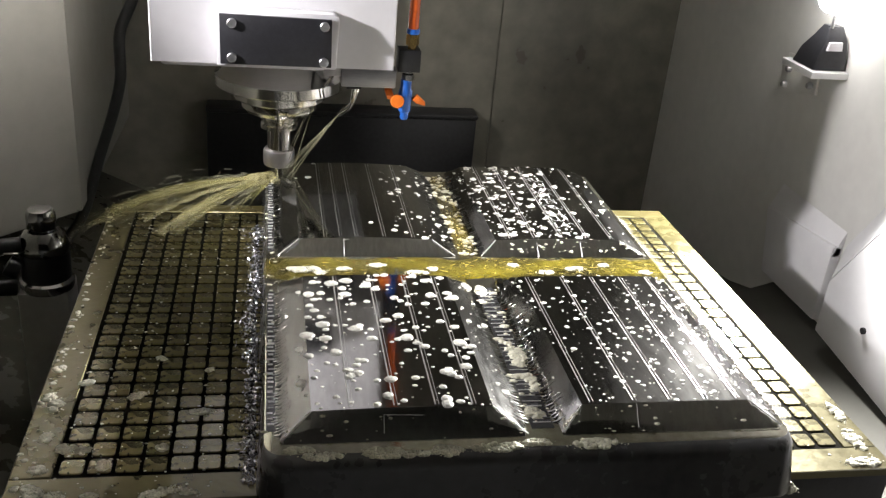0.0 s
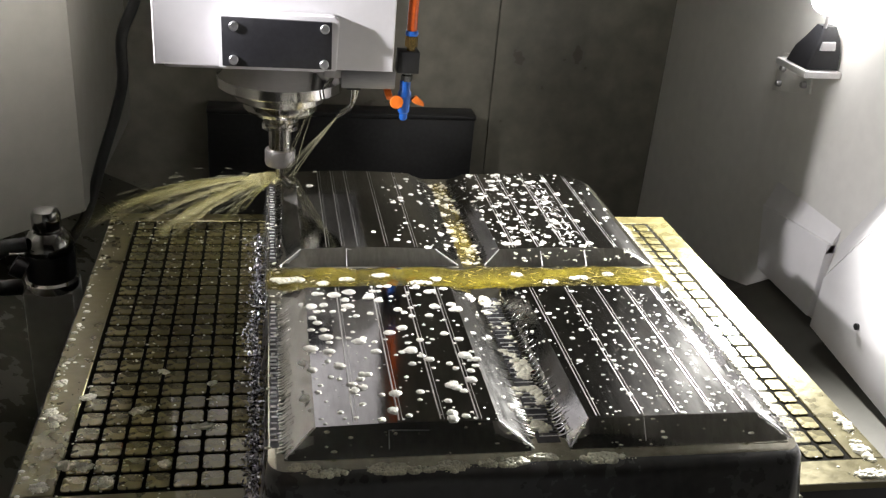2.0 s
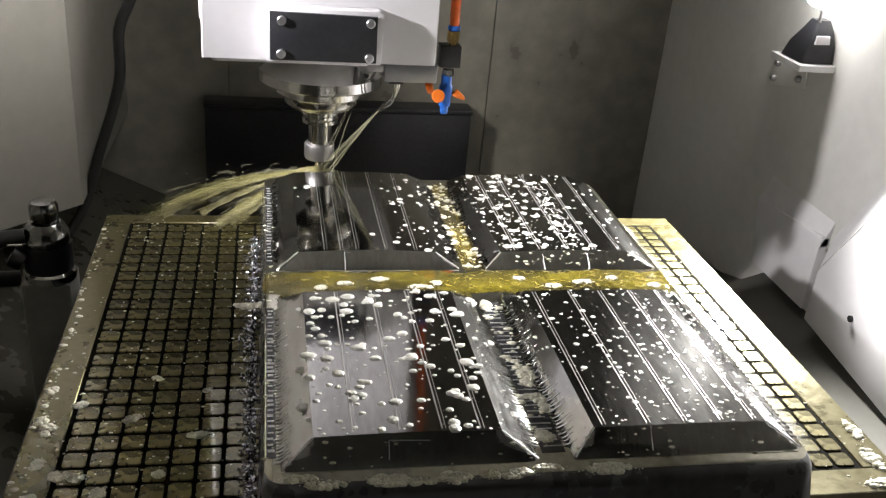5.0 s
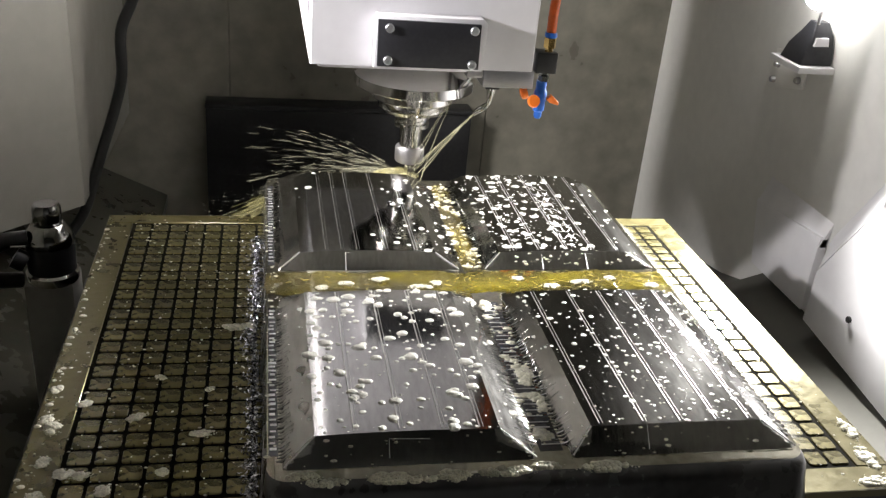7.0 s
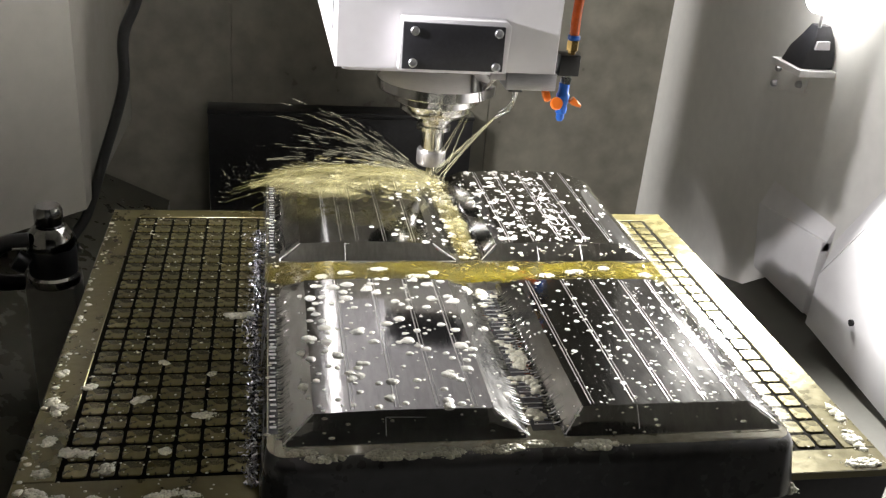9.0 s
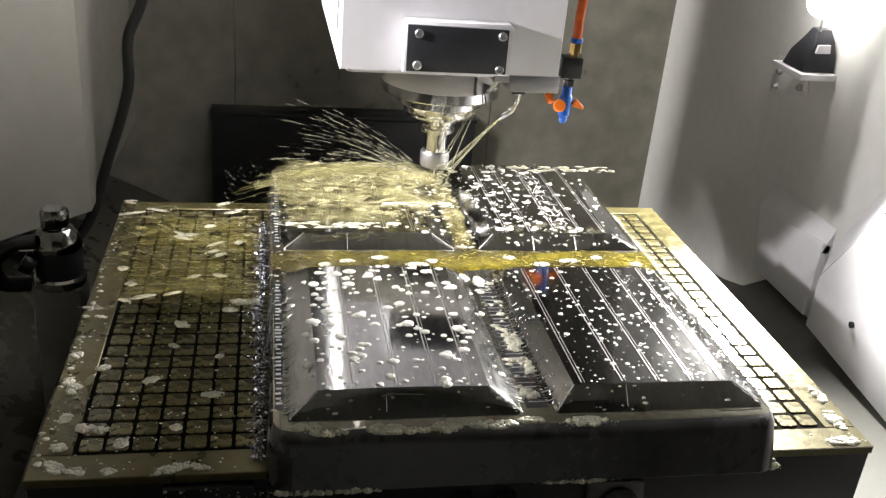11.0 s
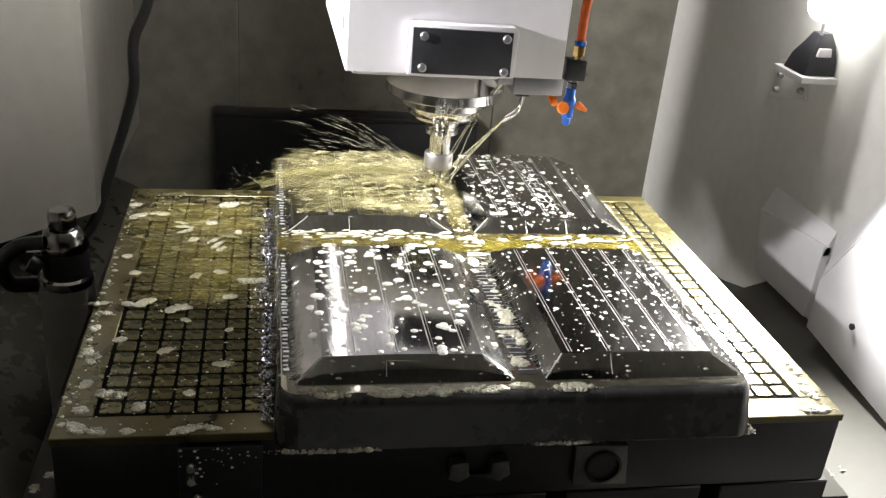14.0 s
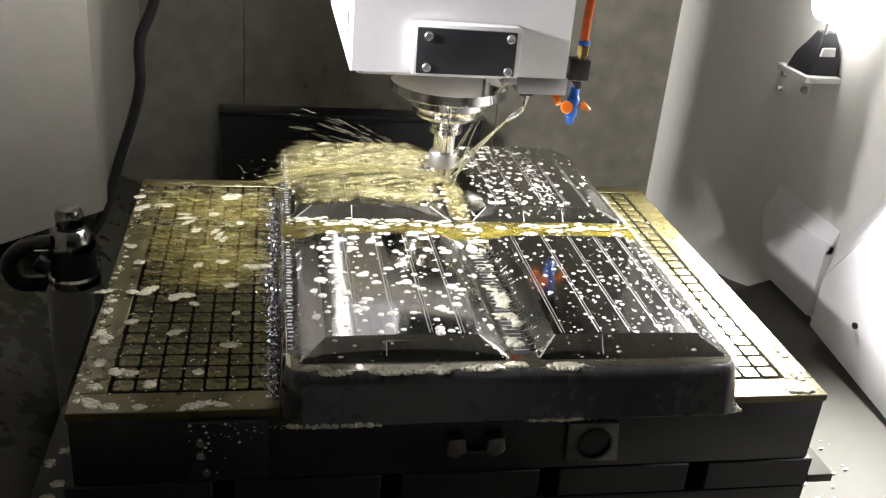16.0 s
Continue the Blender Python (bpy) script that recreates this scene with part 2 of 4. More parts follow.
def lathe(profile, centre=(0, 0, 0), n=48, bm=None, turn=None):
    """A turned solid about z from (radius, height) pairs."""
    bm = bm or bmesh.new()
    turn = turn or Matrix.Identity(3)
    rings = []
    for r, z in profile:
        if r < 1e-6:
            rings.append([bm.verts.new(turn @ Vector((0, 0, z)) + Vector(centre))])
        else:
            rings.append([bm.verts.new(turn @ Vector((r * math.cos(2 * math.pi * k / n), r * math.sin(2 * math.pi * k / n), z)) + Vector(centre)) for k in range(n)])
    for a, b in zip(rings, rings[1:]):
        for k in range(n):
            j = (k + 1) % n
            if len(a) == 1 and len(b) == 1:
                continue
            if len(a) == 1:
                bm.faces.new((a[0], b[j], b[k]))
            elif len(b) == 1:
                bm.faces.new((a[k], a[j], b[0]))
            else:
                bm.faces.new((a[k], a[j], b[j], b[k]))
    for ring in (rings[0], rings[-1]):
        if len(ring) > 1:
            bm.faces.new(ring)
    return bm


def smooth_line(points, steps=8):
    """Points along a Catmull-Rom line through the given ones."""
    p = [Vector(q) for q in points]
    p = [2 * p[0] - p[1]] + p + [2 * p[-1] - p[-2]]
    out = []
    for i in range(1, len(p) - 2):
        for s in range(steps):
            t = s / steps
            out.append(0.5 * (2 * p[i] + (p[i + 1] - p[i - 1]) * t + (2 * p[i - 1] - 5 * p[i] + 4 * p[i + 1] - p[i + 2]) * t * t
                              + (3 * p[i] - p[i - 1] - 3 * p[i + 1] + p[i + 2]) * t ** 3))
    out.append(p[-2])
    return out


def tube(points, radius, n=10, bm=None, end_radius=None):
    bm = bm or bmesh.new()
    rings = []
    for i, p in enumerate(points):
        a, b = points[max(0, i - 1)], points[min(len(points) - 1, i + 1)]
        d = (Vector(b) - Vector(a)).normalized()
        u = d.orthogonal().normalized() if not rings else (u - d * u.dot(d)).normalized()
        v = d.cross(u)
        r = radius if end_radius is None else radius + (end_radius - radius) * i / (len(points) - 1)
        rings.append([bm.verts.new(Vector(p) + r * (math.cos(2 * math.pi * k / n) * u + math.sin(2 * math.pi * k / n) * v)) for k in range(n)])
    for a, b in zip(rings, rings[1:]):
        for k in range(n):
            bm.faces.new((a[k], a[(k + 1) % n], b[(k + 1) % n], b[k]))
    bm.faces.new(rings[0]), bm.faces.new(rings[-1])
    return bm


def prism(outline, lo, hi, axis="z", bm=None, bevel=0.0):
    """A solid from a 2D outline drawn out along an axis: z over (x, y), x over (y, z), y over (x, z)."""
    bm = bm or bmesh.new()
    place = {"z": lambda a, b, h: (a, b, h), "x": lambda a, b, h: (h, a, b), "y": lambda a, b, h: (a, h, b)}[axis]
    low = [bm.verts.new(place(a, b, lo)) for a, b in outline]
    high = [bm.verts.new(place(a, b, hi)) for a, b in outline]
    faces = [bm.faces.new(low), bm.faces.new(high)]
    for k in range(len(outline)):
        j = (k + 1) % len(outline)
        faces.append(bm.faces.new((low[k], low[j], high[j], high[k])))
    bmesh.ops.recalc_face_normals(bm, faces=faces)
    if bevel:
        edges = list({e for f in faces for e in f.edges})
        bmesh.ops.bevel(bm, geom=edges, offset=bevel, segments=2, affect="EDGES", profile=0.5)
    return bm


def rounded(x0, x1, y0, y1, r, n=6):
    pts = []
    for cx, cy, a0 in ((x1 - r, y1 - r, 0), (x0 + r, y1 - r, 90), (x0 + r, y0 + r, 180), (x1 - r, y0 + r, 270)):
        for k in range(n + 1):
            a = radians(a0 + 90 * k / n)
            pts.append((cx + r * math.cos(a), cy + r * math.sin(a)))
    return pts


def structure(name, bm, mat, label, category, smooth=30.0):
    return tagged(link_mesh(name, bm, mat, None, "", smooth), label, category, kind="structure")


# ---- the enclosure ----
back = structure("wall_back", box(-1.1, 1.6, 1.685, 1.74, -0.75, 1.75), DARK_WALL, "dark grey painted sheet metal back wall of the machine", "wall")
for x0, x1 in ((-1.09, 0.1205), (0.1235, 0.90), (0.903, 1.45)):
    part("panel", box(x0, x1, 1.68, 1.6845, -0.74, 1.74, 0.001, 1), DARK_WALL, back)
structure("wall_right", box(1.45, 1.51, -1.75, 1.68, -0.75, 1.75), WALL, "light grey painted sheet metal side wall", "wall")
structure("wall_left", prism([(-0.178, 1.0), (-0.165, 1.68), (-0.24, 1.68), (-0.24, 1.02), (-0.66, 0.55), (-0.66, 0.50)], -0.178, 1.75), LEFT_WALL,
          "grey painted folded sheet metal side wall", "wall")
structure("wall_left_return", box(-0.36, -0.30, 1.0, 1.679, -0.55, -0.179), DIM_PAN, "return below the side wall, shade put into its dark colour", "wall")
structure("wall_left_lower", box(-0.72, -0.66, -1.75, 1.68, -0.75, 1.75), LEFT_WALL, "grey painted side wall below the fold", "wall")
# unseen front wall and roof, added to close the space; dark front limits bounce
structure("wall_front", box(-0.66, 1.45, -1.81, -1.75, -0.75, 1.75), UNSEEN_FRONT, "added dark grey wall closing the unseen front", "wall")
structure("ceiling", box(-0.72, 1.51, -1.81, 1.74, 1.75, 1.81), WALL, "added grey roof closing the unseen top", "ceiling")
structure("floor", box(-1.1, 1.6, -1.81, 1.74, -0.60, -0.55), PAN, "wet dark chip pan floor", "floor")

# sloping pans, side cover and the box at the back
bm = bmesh.new()
rows = []
for y, wall_z, inner_z in ((-1.75, -0.272, -0.46), (0.84, -0.276, -0.46), (0.93, -0.345, -0.47), (1.04, -0.38, -0.50), (1.679, -0.51, -0.54)):
    rows.append([bm.verts.new((x, y, z)) for x, z in ((1.4495, wall_z), (1.05, inner_z), (1.05, inner_z - 0.03), (1.4495, wall_z - 0.03))])
for lo, hi in zip(rows, rows[1:]):
    for k in range(4):
        bm.faces.new((lo[k], lo[(k + 1) % 4], hi[(k + 1) % 4], hi[k]))
bm.faces.new(rows[0]), bm.faces.new(rows[-1])
structure("pan_right", bm, RIGHT_PAN, "wet grey sheet metal chip pan sloping to the table", "chip pan")
structure("pan_left", prism([(-0.66, -0.16), (-0.66, -0.19), (-0.07, -0.47), (-0.07, -0.44)], -1.75, 1.68, "y"), DIM_PAN,
          "wet sheet metal chip pan sloping to the table, darkened for shade", "chip pan")

cover = thing("side_cover", "white painted folded sheet metal cover on the side wall", "cover")
part("lower_panel", prism([(0.572, -0.252), (0.572, -0.132), (0.435, 0.075), (-0.6, 0.075), (-0.6, -0.30), (0.25, -0.285)], 1.396, 1.447, "x", bevel=0.003), COVER, cover)
bm = bmesh.new()
ring = [(1.402, 0.575, -0.127), (1.402, 0.438, 0.081), (1.447, 0.486, 0.135), (1.447, 0.618, -0.074), (1.447, 0.575, -0.13), (1.447, 0.43, 0.07)]
v = [bm.verts.new(q) for q in ring]
for f in ((0, 1, 2, 3), (0, 3, 4), (1, 5, 2), (0, 4, 5, 1), (2, 5, 4, 3)):
    bm.faces.new([v[k] for k in f])
part("sloping_fold", bm, COVER, cover, "", 0)
part("upper_panel", prism([(0.872, -0.262), (0.915, -0.105), (0.63, -0.080), (0.63, -0.262)], 1.425, 1.4492, "x", bevel=0.004), COVER, cover)
part("top_fold", prism([(1.4262, -0.1045), (1.4492, -0.045), (1.4492, -0.1045)], 0.63, 0.908, "y", bevel=0.001), COVER, cover)
# a black stud stands for the dark of a small hole
part("screw", lathe([(0.0, -0.006), (0.006, -0.006), (0.007, 0.0), (0.007, 0.004), (0, 0.004)], (1.395, 0.424, -0.166), 14,
                    turn=Matrix.Rotation(radians(-90), 3, "Y")), BLACK, cover, "black stud standing for a small dark hole")

bellows = thing("rear_guard", "flat black way cover box behind the table", "way cover")
part("lid", box(0.054, 0.843, 1.595, 1.676, -0.135, -0.121, 0.003), BLACK, bellows)
part("front_panel", box(0.056, 0.840, 1.60, 1.674, -0.50, -0.136, 0.003), BLACK, bellows)
part("leg", box(0.09, 0.78, 1.61, 1.66, -0.55, -0.5), BLACK, bellows)

# globe lamp on its bracket
wall_lamp = thing("wall_lamp", "lit globe work lamp on a bolted white bracket", "lamp")
part("globe", lathe([(0, -0.031), (0.007, -0.0305), (0.014, -0.028), (0.022, -0.022), (0.028, -0.013), (0.0315, 0.0), (0.032, 0.010), (0.029, 0.021), (0.021, 0.031), (0.010, 0.036), (0, 0.037)], GLOBE + Vector((0, 0, 0.006)), 32), GLOW, wall_lamp, "glowing round glass globe")
part("neck", lathe([(0.0035, 0.350), (0.0035, 0.376)], (GLOBE.x + 0.012, GLOBE.y, 0), 12), SATIN, wall_lamp)
bm = bmesh.new()
tiers = []
for z, x0, x1, y0, y1 in ((0.262, 1.371, 1.448, 0.79, 0.882), (0.296, 1.378, 1.446, 0.792, 0.872), (0.326, 1.389, 1.440, 0.796, 0.852), (0.352, 1.396, 1.430, 0.806, 0.836)):
    tiers.append([bm.verts.new(q + (z,)) for q in rounded(x0, x1, y0, y1, 0.006, 3)])
for lo, hi in zip(tiers, tiers[1:]):
    for k in range(len(lo)):
        bm.faces.new((lo[k], lo[(k + 1) % len(lo)], hi[(k + 1) % len(lo)], hi[k]))
bm.faces.new(tiers[0]), bm.faces.new(tiers[-1])
part("housing", bm, PLATE, wall_lamp, "black tapered lamp housing", 30)
part("rating_plate", prism([(1.391, 0.304), (1.425, 0.305), (1.422, 0.323), (1.394, 0.322)], 0.786, 0.7925, "y"), WHITE, wall_lamp, "small blank white plate")
part("shelf", box(1.362, 1.449, 0.776, 0.905, 0.246, 0.2605, 0.002), COVER, wall_lamp)
part("mounting_plate", prism([(1.017, 0.245), (1.028, 0.150), (0.870, 0.185), (0.88, 0.262)], 1.443, 1.449, "x", bevel=0.001), WALL, wall_lamp)
for y, z in ((0.994, 0.212), (0.999, 0.174), (0.893, 0.200)):
    part("bolt", lathe([(0, -0.012), (0.006, -0.011), (0.0085, -0.006), (0.0085, 0), (0, 0)], (1.443, y, z), 12, turn=Matrix.Rotation(radians(90), 3, "Y")), SATIN, wall_lamp)

# coolant coupling at the left
coupling = thing("hose_coupling", "black and chrome pipe coupling on a grey post", "coupling")
CX, CY = -0.142, 0.5
part("post", box(CX - 0.045, CX + 0.038, CY - 0.03, CY + 0.05, -0.40, -0.10, 0.006), POST, coupling, "grey painted post")
part("foot_ring", lathe([(0, -0.10), (0.042, -0.10), (0.044, -0.094), (0.044, -0.084), (0.04, -0.08), (0, -0.08)], (CX, CY, 0), 30), STEEL, coupling)
part("body", lathe([(0, -0.08), (0.040, -0.08), (0.041, -0.04), (0.039, -0.03), (0, -0.03)], (CX, CY, 0), 30), BLACK, coupling)
part("collar", lathe([(0, -0.0295), (0.042, -0.0295), (0.043, -0.022), (0.040, -0.012), (0.030, 0.004), (0.026, 0.0075), (0, 0.0075)], (CX, CY, 0), 10), CHROME, coupling, "dark chrome faceted collar")
part("side_plug", lathe([(0, 0), (0.016, 0), (0.018, 0.006), (0.018, 0.022), (0, 0.024)], (CX - 0.034, CY - 0.03, -0.055), 16, turn=Matrix.Rotation(radians(-60), 3, "Y")), BLACK, coupling)
part("cap", lathe([(0, 0.008), (0.021, 0.008), (0.024, 0.013), (0.024, 0.036), (0.020, 0.044), (0.010, 0.046), (0, 0.046)], (CX, CY, 0), 14), CHROME, coupling, "knurled dark chrome cap")
part("side_hose", tube(smooth_line([(CX - 0.03, CY - 0.02, -0.012), (CX - 0.07, CY - 0.03, -0.016), (CX - 0.098, CY - 0.035, -0.045), (CX - 0.088, CY - 0.03, -0.085), (CX - 0.05, CY - 0.01, -0.098)]), 0.014, 12), RUBBER, coupling)
part("clip", box(CX - 0.052, CX - 0.028, CY - 0.048, CY - 0.04, -0.018, -0.014, 0.001), STEEL, coupling)

cable = thing("cable", "black rubber cable hanging down the side wall", "cable")
part("sheath", tube(smooth_line([(-0.02, 1.1, 0.5), (-0.05, 1.1, 0.30), (-0.088, 1.1, 0.20), (-0.093, 1.1, 0.10), (-0.113, 1.1, 0.02), (-0.15, 1.09, -0.09), (-0.187, 1.06, -0.21), (-0.225, 1.03, -0.27), (-0.26, 0.98, -0.33)]), 0.0125, 12), RUBBER, cable)


# ---- the magnetic chuck with its poles ----
PITCH, COLS, ROWS = 0.03, 32, 24
chuck = thing("magnetic_chuck", "wet olive steel magnetic chuck with square poles and dark joints", "magnetic chuck")
part("body", box(-0.047, 1.009, -0.045, 0.755, -0.118, -0.012, 0.003), BLACK, chuck, "black painted chuck body")
part("resin_bed", box(-0.004, 0.964, -0.004, 0.724, -0.011, -0.0016), RESIN, chuck, "dark epoxy joints between the poles")
gx, gy = COLS * PITCH, ROWS * PITCH
for a in ((-0.048, 1.010, -0.048, -0.004), (-0.048, 1.010, gy + 0.004, 0.757), (-0.048, -0.004, -0.0035, gy + 0.0035), (gx + 0.004, 1.010, -0.0035, gy + 0.0035)):
    part("frame_bar", box(*a, -0.012, 0.0, 0.0012, 1), FRAME, chuck)
pole_mesh = None
for i in list(range(8)) + list(range(28, 32)):
    for j in range(ROWS):
        if pole_mesh is None:
            h = PITCH / 2 - 0.0022
            bm = prism(rounded(-h, h, -h, h, 0.0045, 3), -0.010, -0.0006)
            top = [f for f in bm.faces if all(v.co.z > -0.001 for v in f.verts)]
            inset = bmesh.ops.inset_region(bm, faces=top, thickness=0.0009)
            for f in top:
                for v in f.verts:
                    v.co.z = 0.0
            first = part("pole", bm, POLE, chuck, "", 0)
            pole_mesh = first.data
            pole = first
        else:
            pole = new("pole", pole_mesh)
            pole.parent = chuck
        pole.location = ((i + 0.5) * PITCH, (j + 0.5) * PITCH, 0)

part("connector_plate", box(0.102, 0.205, -0.056, -0.0455, -0.108, -0.014, 0.002), BLACK, chuck)
for x, z in ((0.118, -0.04), (0.118, -0.06), (0.125, -0.088)):
    part("bolt", lathe([(0, -0.010), (0.005, -0.010), (0.007, -0.006), (0.007, 0), (0, 0)], (x, -0.056, z), 12, turn=Matrix.Rotation(radians(-90), 3, "X")), STEEL, chuck)
bm = prism([(0.618, -0.034), (0.692, -0.036), (0.700, -0.102), (0.622, -0.100)], -0.054, -0.0455, "y", bevel=0.002)
part("socket_plate", bm, RUST, chuck, "dark square plate with a round socket")
part("socket_rim", lathe([(0.0245, 0), (0.026, 0.004), (0.022, 0.005), (0.021, -0.006), (0.0, -0.006)], (0.66, -0.0555, -0.068), 28, turn=Matrix.Rotation(radians(90), 3, "X")), BLACK, chuck)
for x in (0.447, 0.502):
    part("clip_tab", prism([(x, -0.050), (x + 0.022, -0.046), (x + 0.026, -0.070), (x + 0.012, -0.080), (x - 0.002, -0.074)], -0.064, -0.0455, "y", bevel=0.002), RUST, chuck, "bent grey clip tab")
part("clip_bar", box(0.472, 0.502, -0.055, -0.0455, -0.084, -0.074, 0.002), PLATE, chuck)

table = thing("machine_table", "black cast machine table with T-slots under the chuck", "machine table")
xs = [-0.06, 0.13, 0.16, 0.36, 0.39, 0.59, 0.62, 0.82, 0.85, 1.02]
for a, b in zip(xs[0::2], xs[1::2]):
    part("table_land", box(a, b, -0.046, 0.80, -0.17, -0.119, 0.002, 1), BLACK, table)
part("casting", box(-0.06, 1.02, -0.046, 0.80, -0.26, -0.171, 0.004), BLACK, table)
for x0, x1 in ((-0.108, -0.0605), (1.0205, 1.063)):
    part("side_flange", box(x0, x1, -0.046, 0.80, -0.165, -0.150, 0.002), BLACK if x0 < 0 else RIGHT_PAN, table, "sheet metal side flange")
part("saddle", box(0.10, 0.88, -0.05, 0.75, -0.43, -0.261, 0.004), BLACK, table)

# ---- the workpiece: a mould block with four raised tile forms ----
BASE_Z = 0.066
FORMS = {
    "front_left": dict(rib_half=0.00085, b=(0.240, 0.527, -0.046, 0.336), t=(0.277, 0.482, -0.022, 0.296), z=0.0935, arch=0.004, ribs=(0.319, 0.369, 0.416, 0.459)),
    "front_right": dict(rib_half=0.0007, b=(0.561, 0.842, -0.046, 0.336), t=(0.588, 0.797, -0.022, 0.296), z=0.0925, arch=0.0012, ribs=(0.599, 0.652, 0.697, 0.742, 0.783)),
    "rear_left": dict(rib_half=0.00045, b=(0.240, 0.523, 0.409, 0.772), t=(0.276, 0.485, 0.438, 0.762), z=0.084, arch=0.006, ribs=(0.315, 0.339, 0.363, 0.407, 0.453)),
    "rear_right": dict(rib_half=0.0008, b=(0.557, 0.842, 0.409, 0.772), t=(0.588, 0.797, 0.438, 0.762), z=0.084, arch=0.005, ribs=(0.612, 0.652, 0.697, 0.741, 0.783)),
}


def form_z(form, x, y):
    """Height of a raised form's surface at (x, y)."""
    b, t = form["b"], form["t"]
    k = min((x - b[0]) / (t[0] - b[0]), (b[1] - x) / (b[1] - t[1]), (y - b[2]) / (t[2] - b[2]), (b[3] - y) / (b[3] - t[3]), 1.0)
    u = (x - b[0]) / (b[1] - b[0])
    z = BASE_Z + max(k, 0.0) * (form["z"] - BASE_Z)
    return z + (form["arch"] * math.sin(math.pi * min(max(u, 0), 1)) - form["arch"] * 0.5) * max(min(k * 1.2, 1), 0)


work = thing("mould_block", "wet dark steel mould block with four raised ribbed tile forms", "workpiece")
levels = [(0.0, 0.0), (0.003, -0.002), (0.050, 0.012), (0.058, 0.014), (0.064, 0.020), (BASE_Z, 0.028)]
bm = bmesh.new()
rings = []
for z, d in levels:
    side = min(d, 0.022) * 0.35
    rings.append([bm.verts.new((px, py, z)) for px, py in rounded(0.219 + side, 0.851 - side, -0.090 + d, 0.786 - side, 0.03 - side, 8)])
for lo, hi in zip(rings, rings[1:]):
    for k in range(len(lo)):
        j = (k + 1) % len(lo)
        bm.faces.new((lo[k], lo[j], hi[j], hi[k]))
bm.faces.new(rings[0]), bm.faces.new(rings[-1])
base = part("base", bm, WORK_SIDE, work, "dark sawn steel base with rounded corners", 50)
base.data.materials.append(DECK)
for f in base.data.polygons:
    if f.center.z > 0.0655:
        f.material_index = 1

for form in FORMS.values():
    b, t = form["b"], form["t"]
    gxs = sorted(set([b[0] + (t[0] - b[0]) * k / 5 for k in range(5)] + list(np.linspace(t[0], t[1], 25)) + [t[1] + (b[1] - t[1]) * k / 5 for k in range(1, 6)]))
    gys = sorted(set([b[2] + (t[2] - b[2]) * k / 4 for k in range(4)] + list(np.linspace(t[2], t[3], 24)) + [t[3] + (b[3] - t[3]) * k / 4 for k in range(1, 5)]))
    bm = bmesh.new()
    grid = [[bm.verts.new((px, py, form_z(form, px, py) - (0.004 if px in (gxs[0], gxs[-1]) or py in (gys[0], gys[-1]) else 0))) for py in gys] for px in gxs]
    for i in range(len(gxs) - 1):
        for j in range(len(gys) - 1):
            bm.faces.new((grid[i][j], grid[i + 1][j], grid[i + 1][j + 1], grid[i][j + 1]))
    raised = part("tile_form", bm, WORK, work, "", 22)
    # fine raised ribs along each form
    for rx in form["ribs"]:
        bm = bmesh.new()
        for off, half in ((0.0, form["rib_half"]), (0.0042, form["rib_half"] * 0.45)):
            last = None
            for py in np.linspace(t[2] + 0.004, t[3] - 0.004, 26):
                z = form_z(form, rx + off, py)
                ring = [bm.verts.new((rx + off + s * half, py, z + e)) for s, e in ((-1.6, -0.0006), (-0.6, 0.0009), (0.6, 0.0009), (1.6, -0.0006))]
                if last:
                    for k in range(3):
                        bm.faces.new((last[k], last[k + 1], ring[k + 1], ring[k]))
                else:
                    bm.faces.new(ring)
                last = ring
            bm.faces.new(last)
        part("rib", bm, RIB, raised, "", 25)
    # pale tubes along the mitred corners, the arrises' glint put into their colour
    for cx, cy, dx, dy in ((b[0], b[2], t[0], t[2]), (b[1], b[2], t[1], t[2])):
        pts = [Vector((cx + (dx - cx) * k, cy + (dy - cy) * k, form_z(form, cx + (dx - cx) * k, cy + (dy - cy) * k) + 0.0002)) for k in np.linspace(0.12, 1, 7)]
        part("arris_glint", tube(pts, 0.0009, 6), EDGE, raised)


def step_line(form, x, lo=0.1, hi=1.0, across=0.0):
    """A step edge down a form's front slope, drawn pale for its glint, with a short return along it."""
    b, t = form["b"], form["t"]
    pts = [Vector((x, b[2] + (t[2] - b[2]) * k, form_z(form, x, b[2] + (t[2] - b[2]) * k) + 0.0004)) for k in np.linspace(lo, hi, 6)]
    if across:
        y = pts[-1].y
        pts += [Vector((x + across * k, y - 0.001 * k, form_z(form, x + across * k, y - 0.001 * k) + 0.0004)) for k in (0.1, 0.4, 0.7, 1.0)]
    part("step_edge", tube(pts, 0.00055, 6, end_radius=0.00022), EDGE, work)


step_line(FORMS["front_left"], 0.357, 0.25, 0.78, 0.045)
step_line(FORMS["front_right"], 0.655, 0.2, 0.95)
step_line(FORMS["rear_left"], 0.345, 0.05, 0.9, 0.008)
step_line(FORMS["rear_right"], 0.655, 0.05, 0.8)
step_line(FORMS["rear_right"], 0.728, 0.05, 0.85, 0.012)


